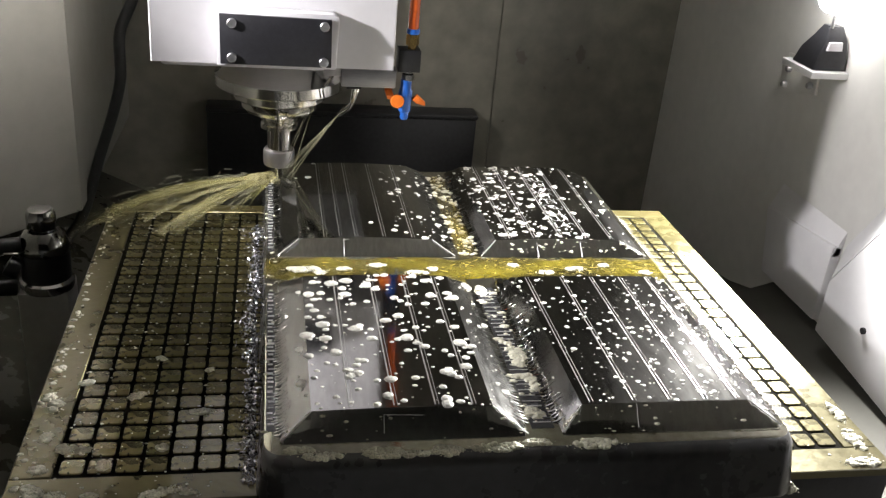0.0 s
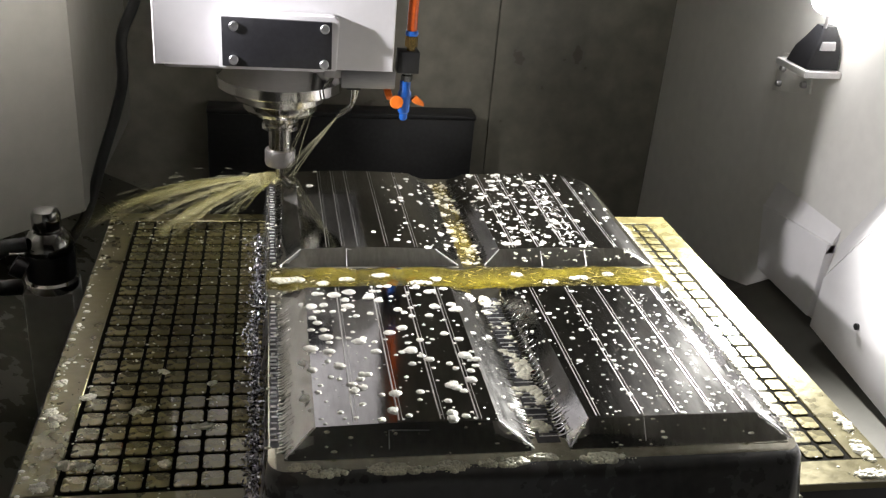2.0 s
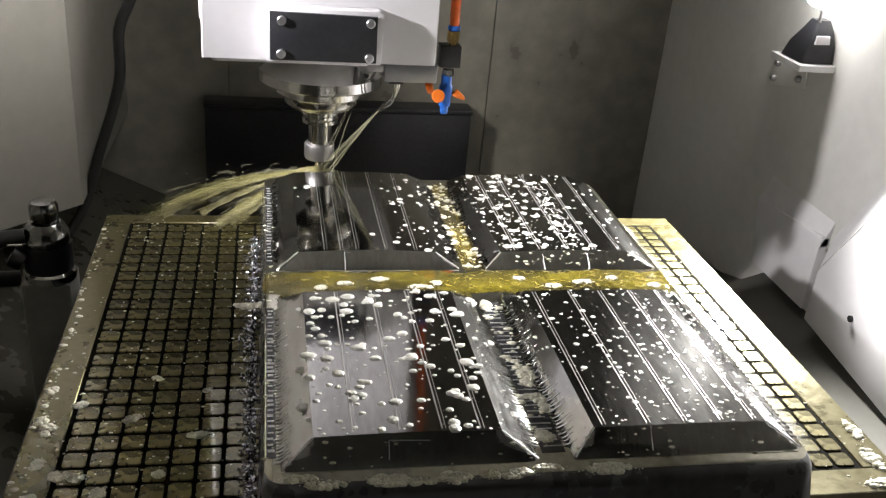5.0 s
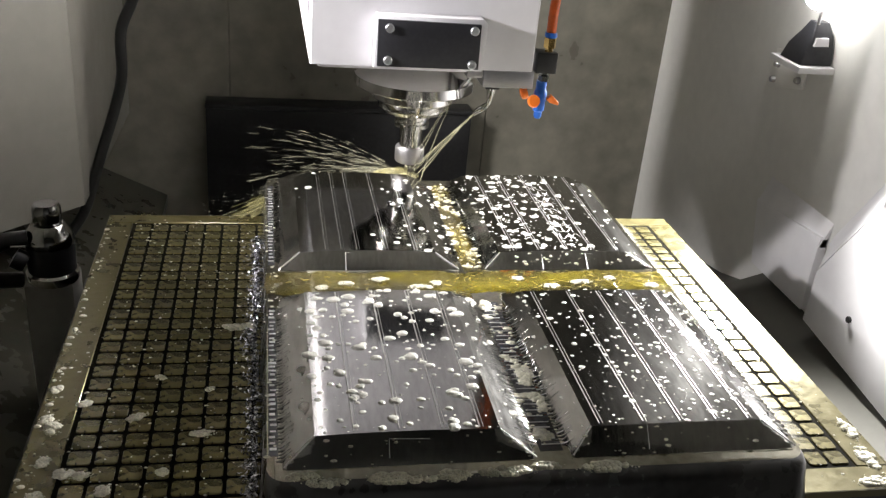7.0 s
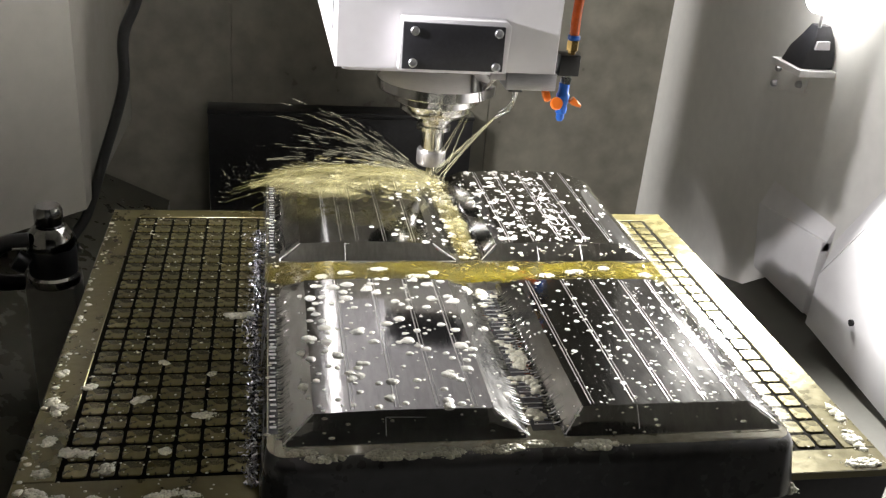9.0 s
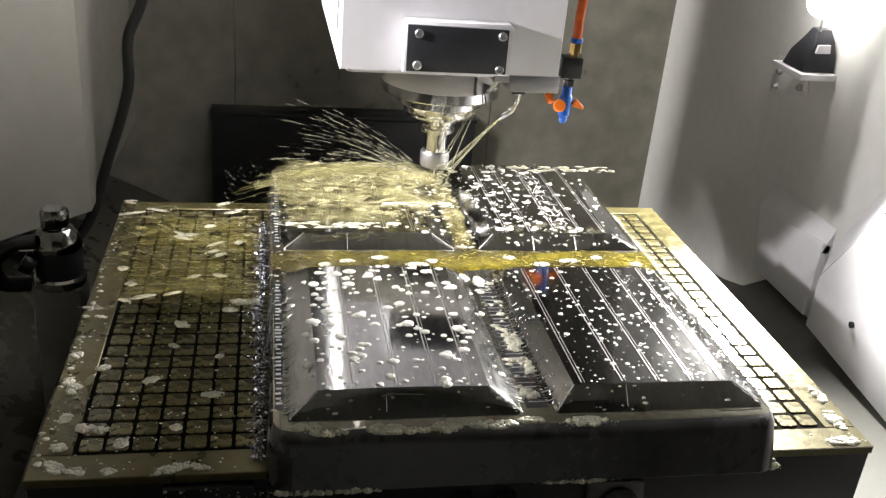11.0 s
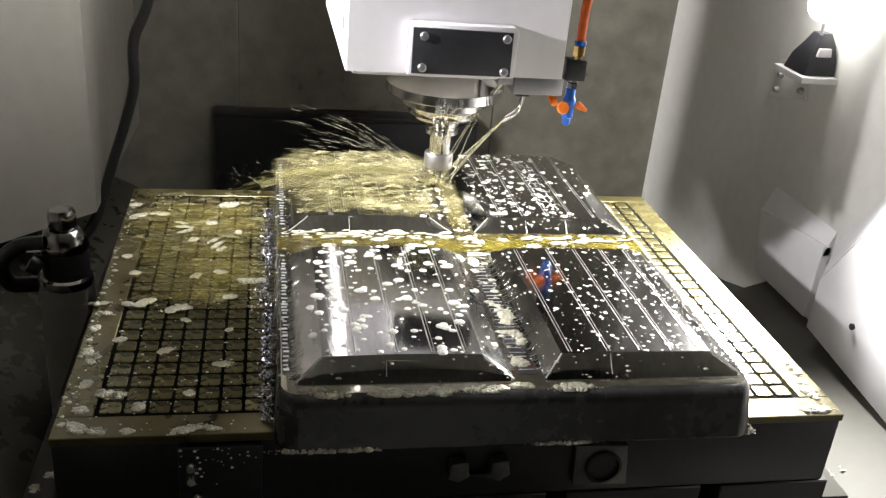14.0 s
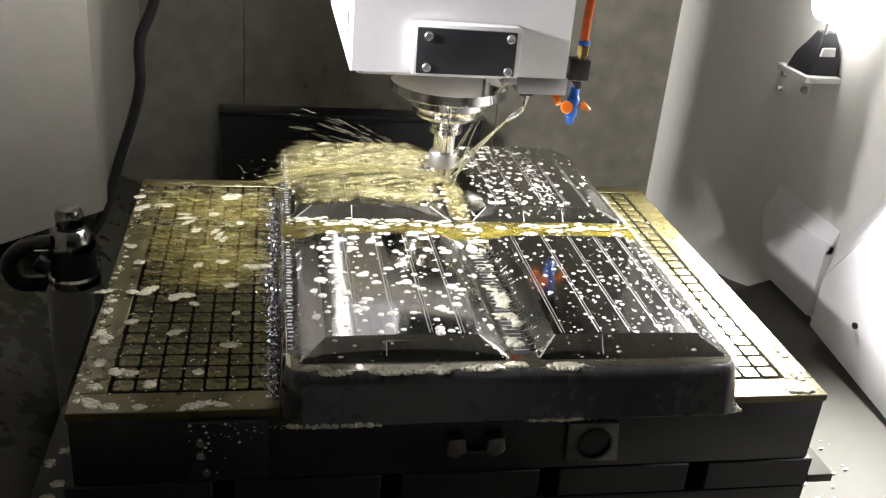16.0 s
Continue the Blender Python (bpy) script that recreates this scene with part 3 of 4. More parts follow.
def comb(form, x_lo, x_hi, y_lo, y_hi, pitch, seed):
    """Tool marks like comb teeth down one flank."""
    rnd = random.Random(seed)
    bm = bmesh.new()
    y = y_lo
    while y < y_hi:
        x1 = x_lo + (x_hi - x_lo) * rnd.uniform(0.0, 0.15)
        x2 = x_lo + (x_hi - x_lo) * rnd.uniform(0.6, 1.0)
        skew = rnd.uniform(-0.002, 0.002)
        w = pitch * rnd.uniform(0.22, 0.38)
        top, low = [], []
        for k in range(4):
            px = x1 + (x2 - x1) * k / 3
            py = y + skew * k / 3
            z = max(form_z(form, px, py), BASE_Z)
            top.append((bm.verts.new((px, py, z + 0.0006)), bm.verts.new((px, py + w, z + 0.0006))))
            low.append((bm.verts.new((px, py - w * 0.5, z - 0.0008)), bm.verts.new((px, py + w * 1.5, z - 0.0008))))
        for k in range(3):
            bm.faces.new((top[k][0], top[k + 1][0], top[k + 1][1], top[k][1]))
            bm.faces.new((low[k][0], low[k + 1][0], top[k + 1][0], top[k][0]))
            bm.faces.new((top[k][1], top[k + 1][1], low[k + 1][1], low[k][1]))
        y += pitch * rnd.uniform(0.85, 1.15)
    ob = part("tool_mark_band", bm, WORK, work, "fine comb-like tool marks", 20)
    ob["kind"] = "stuff"


comb(FORMS["front_left"], 0.236, 0.256, -0.03, 0.292, 0.0060, 1)
comb(FORMS["front_left"], 0.532, 0.505, -0.02, 0.292, 0.0060, 2)
comb(FORMS["front_right"], 0.548, 0.577, -0.02, 0.292, 0.0062, 3)
comb(FORMS["rear_left"], 0.238, 0.250, 0.44, 0.75, 0.0045, 4)
comb(FORMS["rear_left"], 0.528, 0.500, 0.44, 0.75, 0.0060, 5)
comb(FORMS["rear_right"], 0.548, 0.572, 0.44, 0.75, 0.0062, 6)
comb(FORMS["front_right"], 0.846, 0.825, -0.02, 0.292, 0.0090, 7)



def rungs(x0, x1, y0, y1, pitch, width, seed, label):
    """Short cutter lands, glint painted pale, over a dark strip for the pits' shade."""
    rnd = random.Random(seed)
    part("pit_shade_strip", box(x0 - 0.0005, x1 + 0.0005, y0, y1, BASE_Z - 0.002, BASE_Z + 0.0004), WORK_SIDE, work)
    bm = bmesh.new()
    y = y0 + pitch
    while y < y1 - pitch:
        a = x0 + (x1 - x0) * rnd.uniform(0.0, 0.18)
        b = x1 - (x1 - x0) * rnd.uniform(0.0, 0.3)
        w = width * rnd.uniform(0.6, 1.2)
        box(a, b, y, y + w, BASE_Z - 0.001, BASE_Z + rnd.uniform(0.0009, 0.0016), bm=bm)
        y += pitch * rnd.uniform(0.8, 1.2)
    ob = part("rung_band", bm, EDGE, work, label, 0)
    ob["kind"] = "stuff"


rungs(0.2290, 0.2385, -0.02, 0.30, 0.0098, 0.0034, 401, "cutter lands across the wet edge channel, glint in their pale colour")
rungs(0.5300, 0.5560, -0.03, 0.31, 0.0105, 0.0014, 402, "cutter lands across the wet groove, glint in their pale colour")
rungs(0.2290, 0.2385, 0.43, 0.74, 0.0105, 0.0022, 403, "cutter lands across the wet edge channel, glint in their pale colour")

# ---- the spindle head ----
head = thing("spindle_head", "white spindle head with a black plate and chrome nose", "spindle head")
bm = prism([(0.337, 0.462), (0.335, 0.464), (0.333, 1.02), (0.713, 1.02), (0.711, 0.464), (0.709, 0.462)], 0.318, 1.30)
part("housing", bm, WHITE, head, "white painted sheet metal housing", 25)
part("side_strip", prism([(0.52, 0.365), (0.78, 0.385), (0.78, 0.62), (0.52, 0.62)], 0.3285, 0.3330, "x", bevel=0.002), WHITE, head)
part("housing_lip", prism(rounded(0.348, 0.70, 0.475, 0.79, 0.012, 4), 0.310, 0.3175), WHITE, head)
bm = prism([(0.436, 0.322), (0.617, 0.322), (0.6195, 0.400), (0.612, 0.408), (0.438, 0.408)], 0.437, 0.4615, "y", bevel=0.0015)
part("plate_frame", bm, WHITE, head, "raised white painted frame")
cover_plate = part("cover_plate", prism([(0.441, 0.326), (0.609, 0.326), (0.608, 0.400), (0.440, 0.402)], 0.431, 0.4368, "y", bevel=0.001), PLATE, head, "black anodised cover plate")
for x, z in ((0.4585, 0.389), (0.597, 0.390), (0.458, 0.337), (0.597, 0.3346)):
    part("screw", lathe([(0, -0.002), (0.0040, -0.002), (0.0040, -0.006), (0.0062, -0.006), (0.0072, -0.005), (0.0072, 0), (0, 0)], (x, 0.431, z), 16, turn=Matrix.Rotation(radians(-90), 3, "X")), SCREW, cover_plate, "socket head screw")
    # a flat black hexagon paints the shade inside the screw's socket
    part("socket_shade", lathe([(0, -0.0064), (0.0040, -0.0064), (0.0040, -0.0056), (0, -0.0056)], (x, 0.431, z), 6, turn=Matrix.Rotation(radians(90), 3, "X")), BLACK, cover_plate, "black hexagon disc for the shade in the socket")
AX, AY = 0.532, 0.60
nose = part("spindle_nose", lathe([(0.075, 0.32), (0.075, 0.296), (0.106, 0.2715), (0.110, 0.269), (0.110, 0.252), (0.108, 0.250), (0.082, 0.249), (0.080, 0.247),
                                   (0.080, 0.230), (0.078, 0.228), (0.066, 0.227), (0.065, 0.225), (0.065, 0.211), (0.059, 0.204), (0.036, 0.202), (0, 0.201)], (AX, AY, 0), 64), STEEL, head, "polished steel spindle nose")
holder = part("tool_holder", lathe([(0, 0.203), (0.0335, 0.203), (0.0335, 0.189), (0.029, 0.186), (0.029, 0.182), (0.0325, 0.179), (0.0325, 0.172), (0.0215, 0.170),
                                    (0.0205, 0.130), (0, 0.130)], (AX, AY, 0), 40), STEEL, head, "steel tool holder")
part("collet_nut", lathe([(0, 0.131), (0.026, 0.131), (0.0275, 0.128), (0.0275, 0.106), (0.026, 0.102), (0.012, 0.101), (0, 0.101)], (AX, AY, 0), 36), SATIN, head, "grey satin collet nut")
part("cutter", lathe([(0, 0.102), (0.008, 0.102), (0.008, 0.078), (0.0065, 0.072), (0.003, 0.069), (0, 0.068)], (AX, AY, 0), 20), STEEL, head)
bar = part("nozzle_bar", box(0.628, 0.7165, 0.466, 0.56, 0.287, 0.3175, 0.002), ALU, head, "milled aluminium nozzle bar")
part("bar_step", box(0.60, 0.6275, 0.47, 0.55, 0.302, 0.3165, 0.0015), SATIN, head)
part("nozzle_block", box(0.638, 0.662, 0.482, 0.51, 0.279, 0.2865, 0.001), BLACK, head)
NOZ = [[(0.652, 0.492, 0.283), (0.650, 0.495, 0.255), (0.645, 0.502, 0.240), (0.628, 0.512, 0.224)],
       [(0.658, 0.500, 0.283), (0.655, 0.505, 0.258), (0.648, 0.512, 0.243), (0.634, 0.520, 0.229)],
       [(0.618, 0.505, 0.304), (0.614, 0.515, 0.286), (0.606, 0.525, 0.272), (0.597, 0.532, 0.262)]]
for line in NOZ:
    part("nozzle_tube", tube(smooth_line(line, 6), 0.0036, 10), STEEL, head)

valve = part("air_valve", lathe([(0, 0.232), (0.005, 0.232), (0.007, 0.236), (0.007, 0.244), (0.010, 0.247), (0.010, 0.262), (0.0115, 0.265), (0.0115, 0.280), (0.009, 0.284), (0.009, 0.300), (0, 0.300)], (0.735, 0.478, 0), 20), BLUE, head, "blue plastic air valve")
part("lever", prism([(0.745, 0.268), (0.752, 0.262), (0.768, 0.258), (0.768, 0.264), (0.754, 0.276)], 0.470, 0.480, "y", bevel=0.001), ORANGE, valve, "orange plastic lever")
part("lever", lathe([(0, -0.006), (0.009, -0.005), (0.0115, 0), (0.010, 0.006), (0, 0.007)], (0.720, 0.462, 0.267), 16, turn=Matrix.Rotation(radians(70), 3, "X")), ORANGE, valve, "orange plastic knob")
part("lever", lathe([(0, -0.006), (0.009, -0.005), (0.0115, 0), (0.010, 0.006), (0, 0.007)], (0.709, 0.492, 0.272), 16, turn=Matrix.Rotation(radians(70), 3, "Y")), ORANGE, valve, "orange plastic knob")
part("fitting", lathe([(0, 0.299), (0.010, 0.299), (0.010, 0.309), (0.0075, 0.311), (0.0075, 0.314), (0, 0.314)], (0.737, 0.478, 0), 6), STEEL, head)
part("manifold", box(0.719, 0.755, 0.468, 0.50, 0.314, 0.350, 0.0015), BLACK, head)
part("brass_fitting", lathe([(0, 0.349), (0.007, 0.349), (0.007, 0.356), (0.0105, 0.357), (0.0105, 0.374), (0.008, 0.376), (0, 0.376)], (0.741, 0.480, 0), 6), BRASS, head)
part("push_ring", lathe([(0, 0.375), (0.010, 0.375), (0.011, 0.378), (0.010, 0.383), (0, 0.383)], (0.741, 0.480, 0), 18), BLUE, head)
part("air_hose", tube(smooth_line([(0.741, 0.480, 0.380), (0.741, 0.480, 0.42), (0.745, 0.482, 0.50), (0.748, 0.49, 0.70), (0.74, 0.52, 1.0)]), 0.0085, 14), HOSE, head, "orange air hose")

# ---- coolant, foam and chips ----
def surface_z(x, y):
    """Height of the workpiece's top at (x, y)."""
    for form in FORMS.values():
        b = form["b"]
        if b[0] < x < b[1] and b[2] < y < b[3]:
            return max(form_z(form, x, y), BASE_Z)
    return BASE_Z


def add_blob(verts, faces, x, y, z, rx, ry, h, rnd, n=9, turn=0.0):
    """One flattened irregular drop."""
    start = len(verts)
    wob = [rnd.uniform(0.88, 1.12) for _ in range(n)]
    for scale, up in ((1.0, -0.15), (0.93, 0.35), (0.62, 0.82)):
        for k in range(n):
            a = 2 * math.pi * k / n
            u, v = rx * scale * wob[k] * math.cos(a), ry * scale * wob[k] * math.sin(a)
            verts.append((x + u * math.cos(turn) - v * math.sin(turn), y + u * math.sin(turn) + v * math.cos(turn), z + h * up))
    verts.append((x, y, z + h))
    for r in range(2):
        for k in range(n):
            j = (k + 1) % n
            faces.append((start + r * n + k, start + r * n + j, start + (r + 1) * n + j, start + (r + 1) * n + k))
    for k in range(n):
        faces.append((start + 2 * n + k, start + 2 * n + (k + 1) % n, start + 3 * n))


def mesh_object(name, verts, faces, mat, smooth=True):
    me = bpy.data.meshes.new(name)
    me.from_pydata(verts, [], faces)
    me.polygons.foreach_set("use_smooth", [smooth] * len(me.polygons))
    me.materials.append(mat)
    me.update()
    return new(name, me)


ON_TABLE = [chuck, table, work]


def drops(form, count, size, seed, label, x_bias=None):
    rnd = random.Random(seed)
    verts, faces = [], []
    b, t = form["b"], form["t"]
    made = 0
    while made < count:
        x, y = rnd.uniform(t[0] - 0.012, b[1] - 0.008), rnd.uniform(t[2] + 0.003, t[3] + 0.02)
        if x_bias and rnd.random() > x_bias((x - b[0]) / (b[1] - b[0]), (y - b[2]) / (b[3] - b[2])):
            continue
        r = size * (rnd.uniform(0.07, 0.16) if made % 3 == 2 else rnd.choice((0.22, 0.25, 0.3, 0.35, 0.45, 0.6, 0.8, 1.0)) * rnd.uniform(0.8, 1.25))
        add_blob(verts, faces, x, y, surface_z(x, y), r * rnd.uniform(0.95, 1.25), r * rnd.uniform(0.85, 1.1), r * 0.28, rnd, 12)
        made += 1
    ob = tagged(mesh_object("foam_drops", verts, faces, DROP), label, "foam", kind="stuff")
    ON_TABLE.append(ob)


drops(FORMS["front_left"], 380, 0.0068, 11, "white foam drops on the wet tile form")
drops(FORMS["front_right"], 800, 0.0033, 12, "tiny bright coolant drops on the wet tile form", lambda u, v: 0.35 + 0.65 * u * (1 - v * 0.6))
drops(FORMS["rear_left"], 120, 0.0052, 13, "white foam drops on the wet tile form", lambda u, v: 0.06 + 0.94 * (u > 0.66))
drops(FORMS["rear_right"], 600, 0.0054, 14, "dense white foam drops on the wet tile form", lambda u, v: 1.0 - 0.65 * (u > 0.6))


def scatter(x0, x1, y0, y1, count, size, seed, label, z=None, mat=None):
    rnd = random.Random(seed)
    verts, faces = [], []
    for _ in range(count):
        x, y = rnd.uniform(x0, x1), rnd.uniform(y0, y1)
        r = size * rnd.choice((0.3, 0.4, 0.5, 0.7, 1.0))
        add_blob(verts, faces, x, y, surface_z(x, y) if z is None else z, r * rnd.uniform(0.8, 1.5), r * rnd.uniform(0.7, 1.0), r * 0.4, rnd, 7)
    ob = tagged(mesh_object("foam_drops", verts, faces, mat or FOAM), label, "foam", kind="stuff")
    ON_TABLE.append(ob)


scatter(0.527, 0.562, -0.02, 0.335, 60, 0.0055, 21, "pale foam drops in the groove between tile forms")
scatter(0.523, 0.56, 0.42, 0.76, 110, 0.0060, 22, "pale foam drops in the groove between tile forms")
scatter(0.224, 0.242, -0.03, 0.70, 70, 0.0028, 23, "small coolant drops along the block's edge")
scatter(0.25, 0.80, -0.045, -0.024, 46, 0.0030, 27, "small coolant drops on the front slope")
scatter(0.60, 0.84, 0.416, 0.440, 60, 0.0030, 28, "small coolant drops on the front slope")
scatter(-0.046, 0.20, -0.045, 0.74, 420, 0.0019, 24, "tiny wet drops on the chuck", 0.0)
scatter(-0.046, -0.034, -0.045, 0.70, 60, 0.0045, 25, "pale foam drops along the chuck's edge", 0.0)
scatter(0.852, 1.0, -0.04, 0.60, 120, 0.0022, 26, "tiny wet drops on the chuck", 0.0)


verts, faces = [], []
rnd = random.Random(29)
for _ in range(260):
    x, y = rnd.uniform(1.06, 1.30), rnd.uniform(-0.55, 0.45)
    z = -0.46 + (x - 1.05) / 0.3995 * 0.187
    r = rnd.choice((0.0012, 0.0016, 0.0022, 0.0035))
    add_blob(verts, faces, x, y, z, r * rnd.uniform(0.8, 2.0), r, r * 0.6, rnd, 7)
tagged(mesh_object("wet_chips", verts, faces, DROP), "pale wet chips and drops on the sloping pan", "chips", kind="stuff")


verts, faces = [], []
rnd = random.Random(30)
for _ in range(46):
    x, z = rnd.uniform(0.104, 0.200), -0.016 - abs(rnd.gauss(0, 0.04))
    r = rnd.choice((0.0007, 0.0009, 0.0013, 0.0019))
    if z > -0.106 and not (x > 0.15 and z < -0.05):
        add_blob(verts, faces, x, -0.0565, z, r * rnd.uniform(0.8, 1.6), r, r, rnd, 7)
ON_TABLE.append(tagged(mesh_object("wet_specks", verts, faces, DROP), "bright wet specks clinging to the connector plate", "drops", kind="stuff"))


def foam_patch(x, y, z, rx, ry, h, seed, turn=0.0, label="pale bubbly foam patch on the wet chuck", mat=None, keyed=True):
    """A lumpy patch of bubbles."""
    rnd = random.Random(seed)
    verts, faces = [], []
    lobes = 9 + int(800 * (rx + ry) / 2) + int(5 * rx / ry)
    for k in range(lobes):
        a, q = rnd.uniform(0, 6.3), math.sqrt(rnd.random()) * 0.8
        r = min(rx, ry) * rnd.uniform(0.25, 0.6)
        add_blob(verts, faces, rx * q * math.cos(a), ry * q * math.sin(a), 0.0, r * rnd.uniform(0.9, 1.5), r * rnd.uniform(0.8, 1.1), h * rnd.uniform(0.55, 1.0) * (1 - 0.4 * q), rnd, 12)
    for _ in range(int(10 + 2200 * (rx + ry) / 2)):
        a, q = rnd.uniform(0, 6.3), math.sqrt(rnd.random()) * 1.15
        r = rnd.uniform(0.0005, 0.0013)
        add_blob(verts, faces, rx * q * math.cos(a), ry * q * math.sin(a), h * 0.5 * max(0, 1 - q), r, r, r * 0.6, rnd, 6)
    ob = tagged(mesh_object("foam_patch", verts, faces, mat or FOAM), label, "foam", "foam patches")
    ob.matrix_basis = pose(x, y, z, 0, 0, turn)
    if keyed:
        ON_TABLE.append(ob)
    return ob


PATCHES = ((-0.020, -0.026, 0.022, 0.012), (0.006, -0.034, 0.015, 0.009), (0.041, -0.037, 0.010, 0.007), (0.111, -0.036, 0.030, 0.009),
           (0.143, -0.036, 0.018, 0.007), (0.003, 0.047, 0.015, 0.010), (0.022, 0.042, 0.014, 0.008), (0.049, 0.016, 0.010, 0.010),
           (-0.024, 0.068, 0.009, 0.013), (-0.025, 0.133, 0.011, 0.018), (-0.035, 0.150, 0.010, 0.010), (-0.036, 0.214, 0.009, 0.010),
           (0.151, 0.112, 0.018, 0.009), (0.003, 0.181, 0.011, 0.008), (0.069, 0.150, 0.017, 0.008), (0.110, 0.042, 0.008, 0.008),
           (-0.020, 0.010, 0.012, 0.010), (0.155, 0.205, 0.008, 0.006), (0.09, 0.235, 0.010, 0.006))
for i, (x, y, rx, ry) in enumerate(PATCHES):
    foam_patch(x, y, 0.0003, rx * 0.8, ry * 0.8, 0.003, 40 + i, 17 * i % 60 - 30)
for i, (x, y, rx, ry) in enumerate(((0.987, 0.012, 0.010, 0.030), (0.975, -0.034, 0.028, 0.009), (0.996, 0.07, 0.008, 0.024))):
    foam_patch(x, y, 0.0003, rx, ry, 0.004, 70 + i, 0, "bright foam bubbles at the chuck's corner")
for i, (x, y, rx, ry) in enumerate(((0.262, -0.052, 0.018, 0.007), (0.288, -0.062, 0.022, 0.008), (0.356, -0.060, 0.024, 0.011), (0.386, -0.064, 0.020, 0.006),
                                    (0.424, -0.060, 0.017, 0.010), (0.482, -0.058, 0.034, 0.009), (0.529, -0.052, 0.018, 0.008), (0.598, -0.058, 0.030, 0.010))):
    foam_patch(x, y - 0.003, 0.0655, rx * 1.1, ry * 0.9, 0.0045, 80 + i, 0, "pale bubbly foam on the block's front ledge")
for i, (x, y, rx, ry) in enumerate(((0.548, 0.125, 0.011, 0.034), (0.552, 0.065, 0.010, 0.020), (0.540, -0.002, 0.010, 0.014), (0.536, 0.30, 0.008, 0.015))):
    foam_patch(x, y, BASE_Z + 0.0003, rx, ry, 0.004, 90 + i, 0, "pale foam clump in the groove between forms")
foam_patch(0.29, -0.094, 0.0005, 0.075, 0.006, 0.008, 99, 0, "yellow foam strip under the block's front edge").matrix_basis = pose(0.29, -0.089, 0.001)
foam_patch(0.585, -0.090, 0.001, 0.05, 0.005, 0.006, 98, 0, "yellow foam strip under the block's front edge")
foam_patch(0.845, -0.078, 0.0005, 0.012, 0.008, 0.012, 97, 0, "white foam clump at the block's corner")
for i, x in enumerate((0.305, 0.34, 0.392, 0.45, 0.475, 0.60, 0.65, 0.70, 0.75, 0.81)):
    foam_patch(x, 0.350 + 0.012 * (i % 3), BASE_Z + 0.0048, 0.009 + 0.003 * (i % 4), 0.006, 0.0035, 110 + i, 0, "cream foam clump floating in the coolant channel")

rnd = random.Random(205)
for i in range(12):
    u, y = rnd.uniform(0.15, 0.75), -0.03 + 0.036 * i + rnd.uniform(-0.008, 0.008)
    foam_patch(-0.106 + 0.046 * u, y, -0.1497, rnd.uniform(0.005, 0.010), rnd.uniform(0.005, 0.010), 0.003, 210 + i, 0, "pale foam blob on the table's side flange")

# the clump that drifts along the channel and off the block
drifter = foam_patch(0.28, 0.356, BASE_Z + 0.0048, 0.032, 0.009, 0.005, 130, 0, "cream foam clump floating in the coolant channel", keyed=False)

# yellow coolant standing in the cross channel and in the grooves
verts, faces = [], []
rnd = random.Random(5)
nx, ny = 230, 24
for i in range(nx + 1):
    x = 0.2235 + (0.848 - 0.2235) * i / nx
    lo = 0.337 + 0.003 * math.sin(x * 37) + 0.002 * math.sin(x * 91)
    hi = 0.406 + 0.003 * math.sin(x * 43 + 1) + 0.002 * math.sin(x * 83)
    for j in range(ny + 1):
        v = j / ny
        edge = min(v, 1 - v, i / nx * 12, (nx - i) / nx * 12)
        verts.append((x, lo + (hi - lo) * v, BASE_Z + 0.0045 * min(1, edge * 7) + 0.0022 * noise.noise(Vector((x * 60, v * 3, 1))) + 0.0019 * noise.noise(Vector((x * 170, v * 11, 4)))))
for i in range(nx):
    for j in range(ny):
        a = i * (ny + 1) + j
        faces.append((a, a + ny + 1, a + ny + 2, a + 1))
pool = tagged(mesh_object("coolant_pool", verts, faces, COOLANT), "yellow green coolant standing in the block's cross channel", "coolant")
ON_TABLE.append(pool)
for y0, y1 in ((0.405, 0.752),):
    verts, faces = [], []
    for i in range(41):
        y = y0 + (y1 - y0) * i / 40
        for j in range(7):
            verts.append((0.526 + 0.034 * j / 6, y, BASE_Z + 0.0026 * min(1, min(j, 6 - j) * 0.7) + 0.0009 * noise.noise(Vector((j * 0.9, y * 120, 3)))))
    for i in range(40):
        for j in range(6):
            a = i * 7 + j
            faces.append((a, a + 7, a + 8, a + 1))
    ON_TABLE.append(tagged(mesh_object("coolant_trickle", verts, faces, TRICKLE), "thin yellow coolant trickle in the groove between forms", "coolant"))

# glints on the pool put in as pale wandering threads, straighter streaks in the groove
def glint_streaks(x0, x1, y0, y1, z, count, reach, along, seed, label):
    rnd = random.Random(seed)
    bm = bmesh.new()
    for _ in range(count):
        x, y, a = rnd.uniform(x0, x1), rnd.uniform(y0, y1), rnd.choice((0, math.pi)) + along
        pts = []
        for _ in range(rnd.randint(3, 6)):
            pts.append(Vector((min(max(x, x0), x1), min(max(y, y0), y1), z + rnd.uniform(0.0, 0.0008))))
            a += rnd.gauss(0, 0.55 if along == 0 else 0.25)
            x, y = x + reach * math.cos(a), y + reach * 0.75 * math.sin(a)
        tube(smooth_line(pts, 2), rnd.uniform(0.0002, 0.0005), 5, bm, 0.00015)
    me = bpy.data.meshes.new("coolant_glint_streaks")
    bm.to_mesh(me)
    bm.free()
    me.materials.append(GLINT_STREAK)
    ON_TABLE.append(tagged(new("coolant_glint_streaks", me), label, "coolant", kind="stuff"))


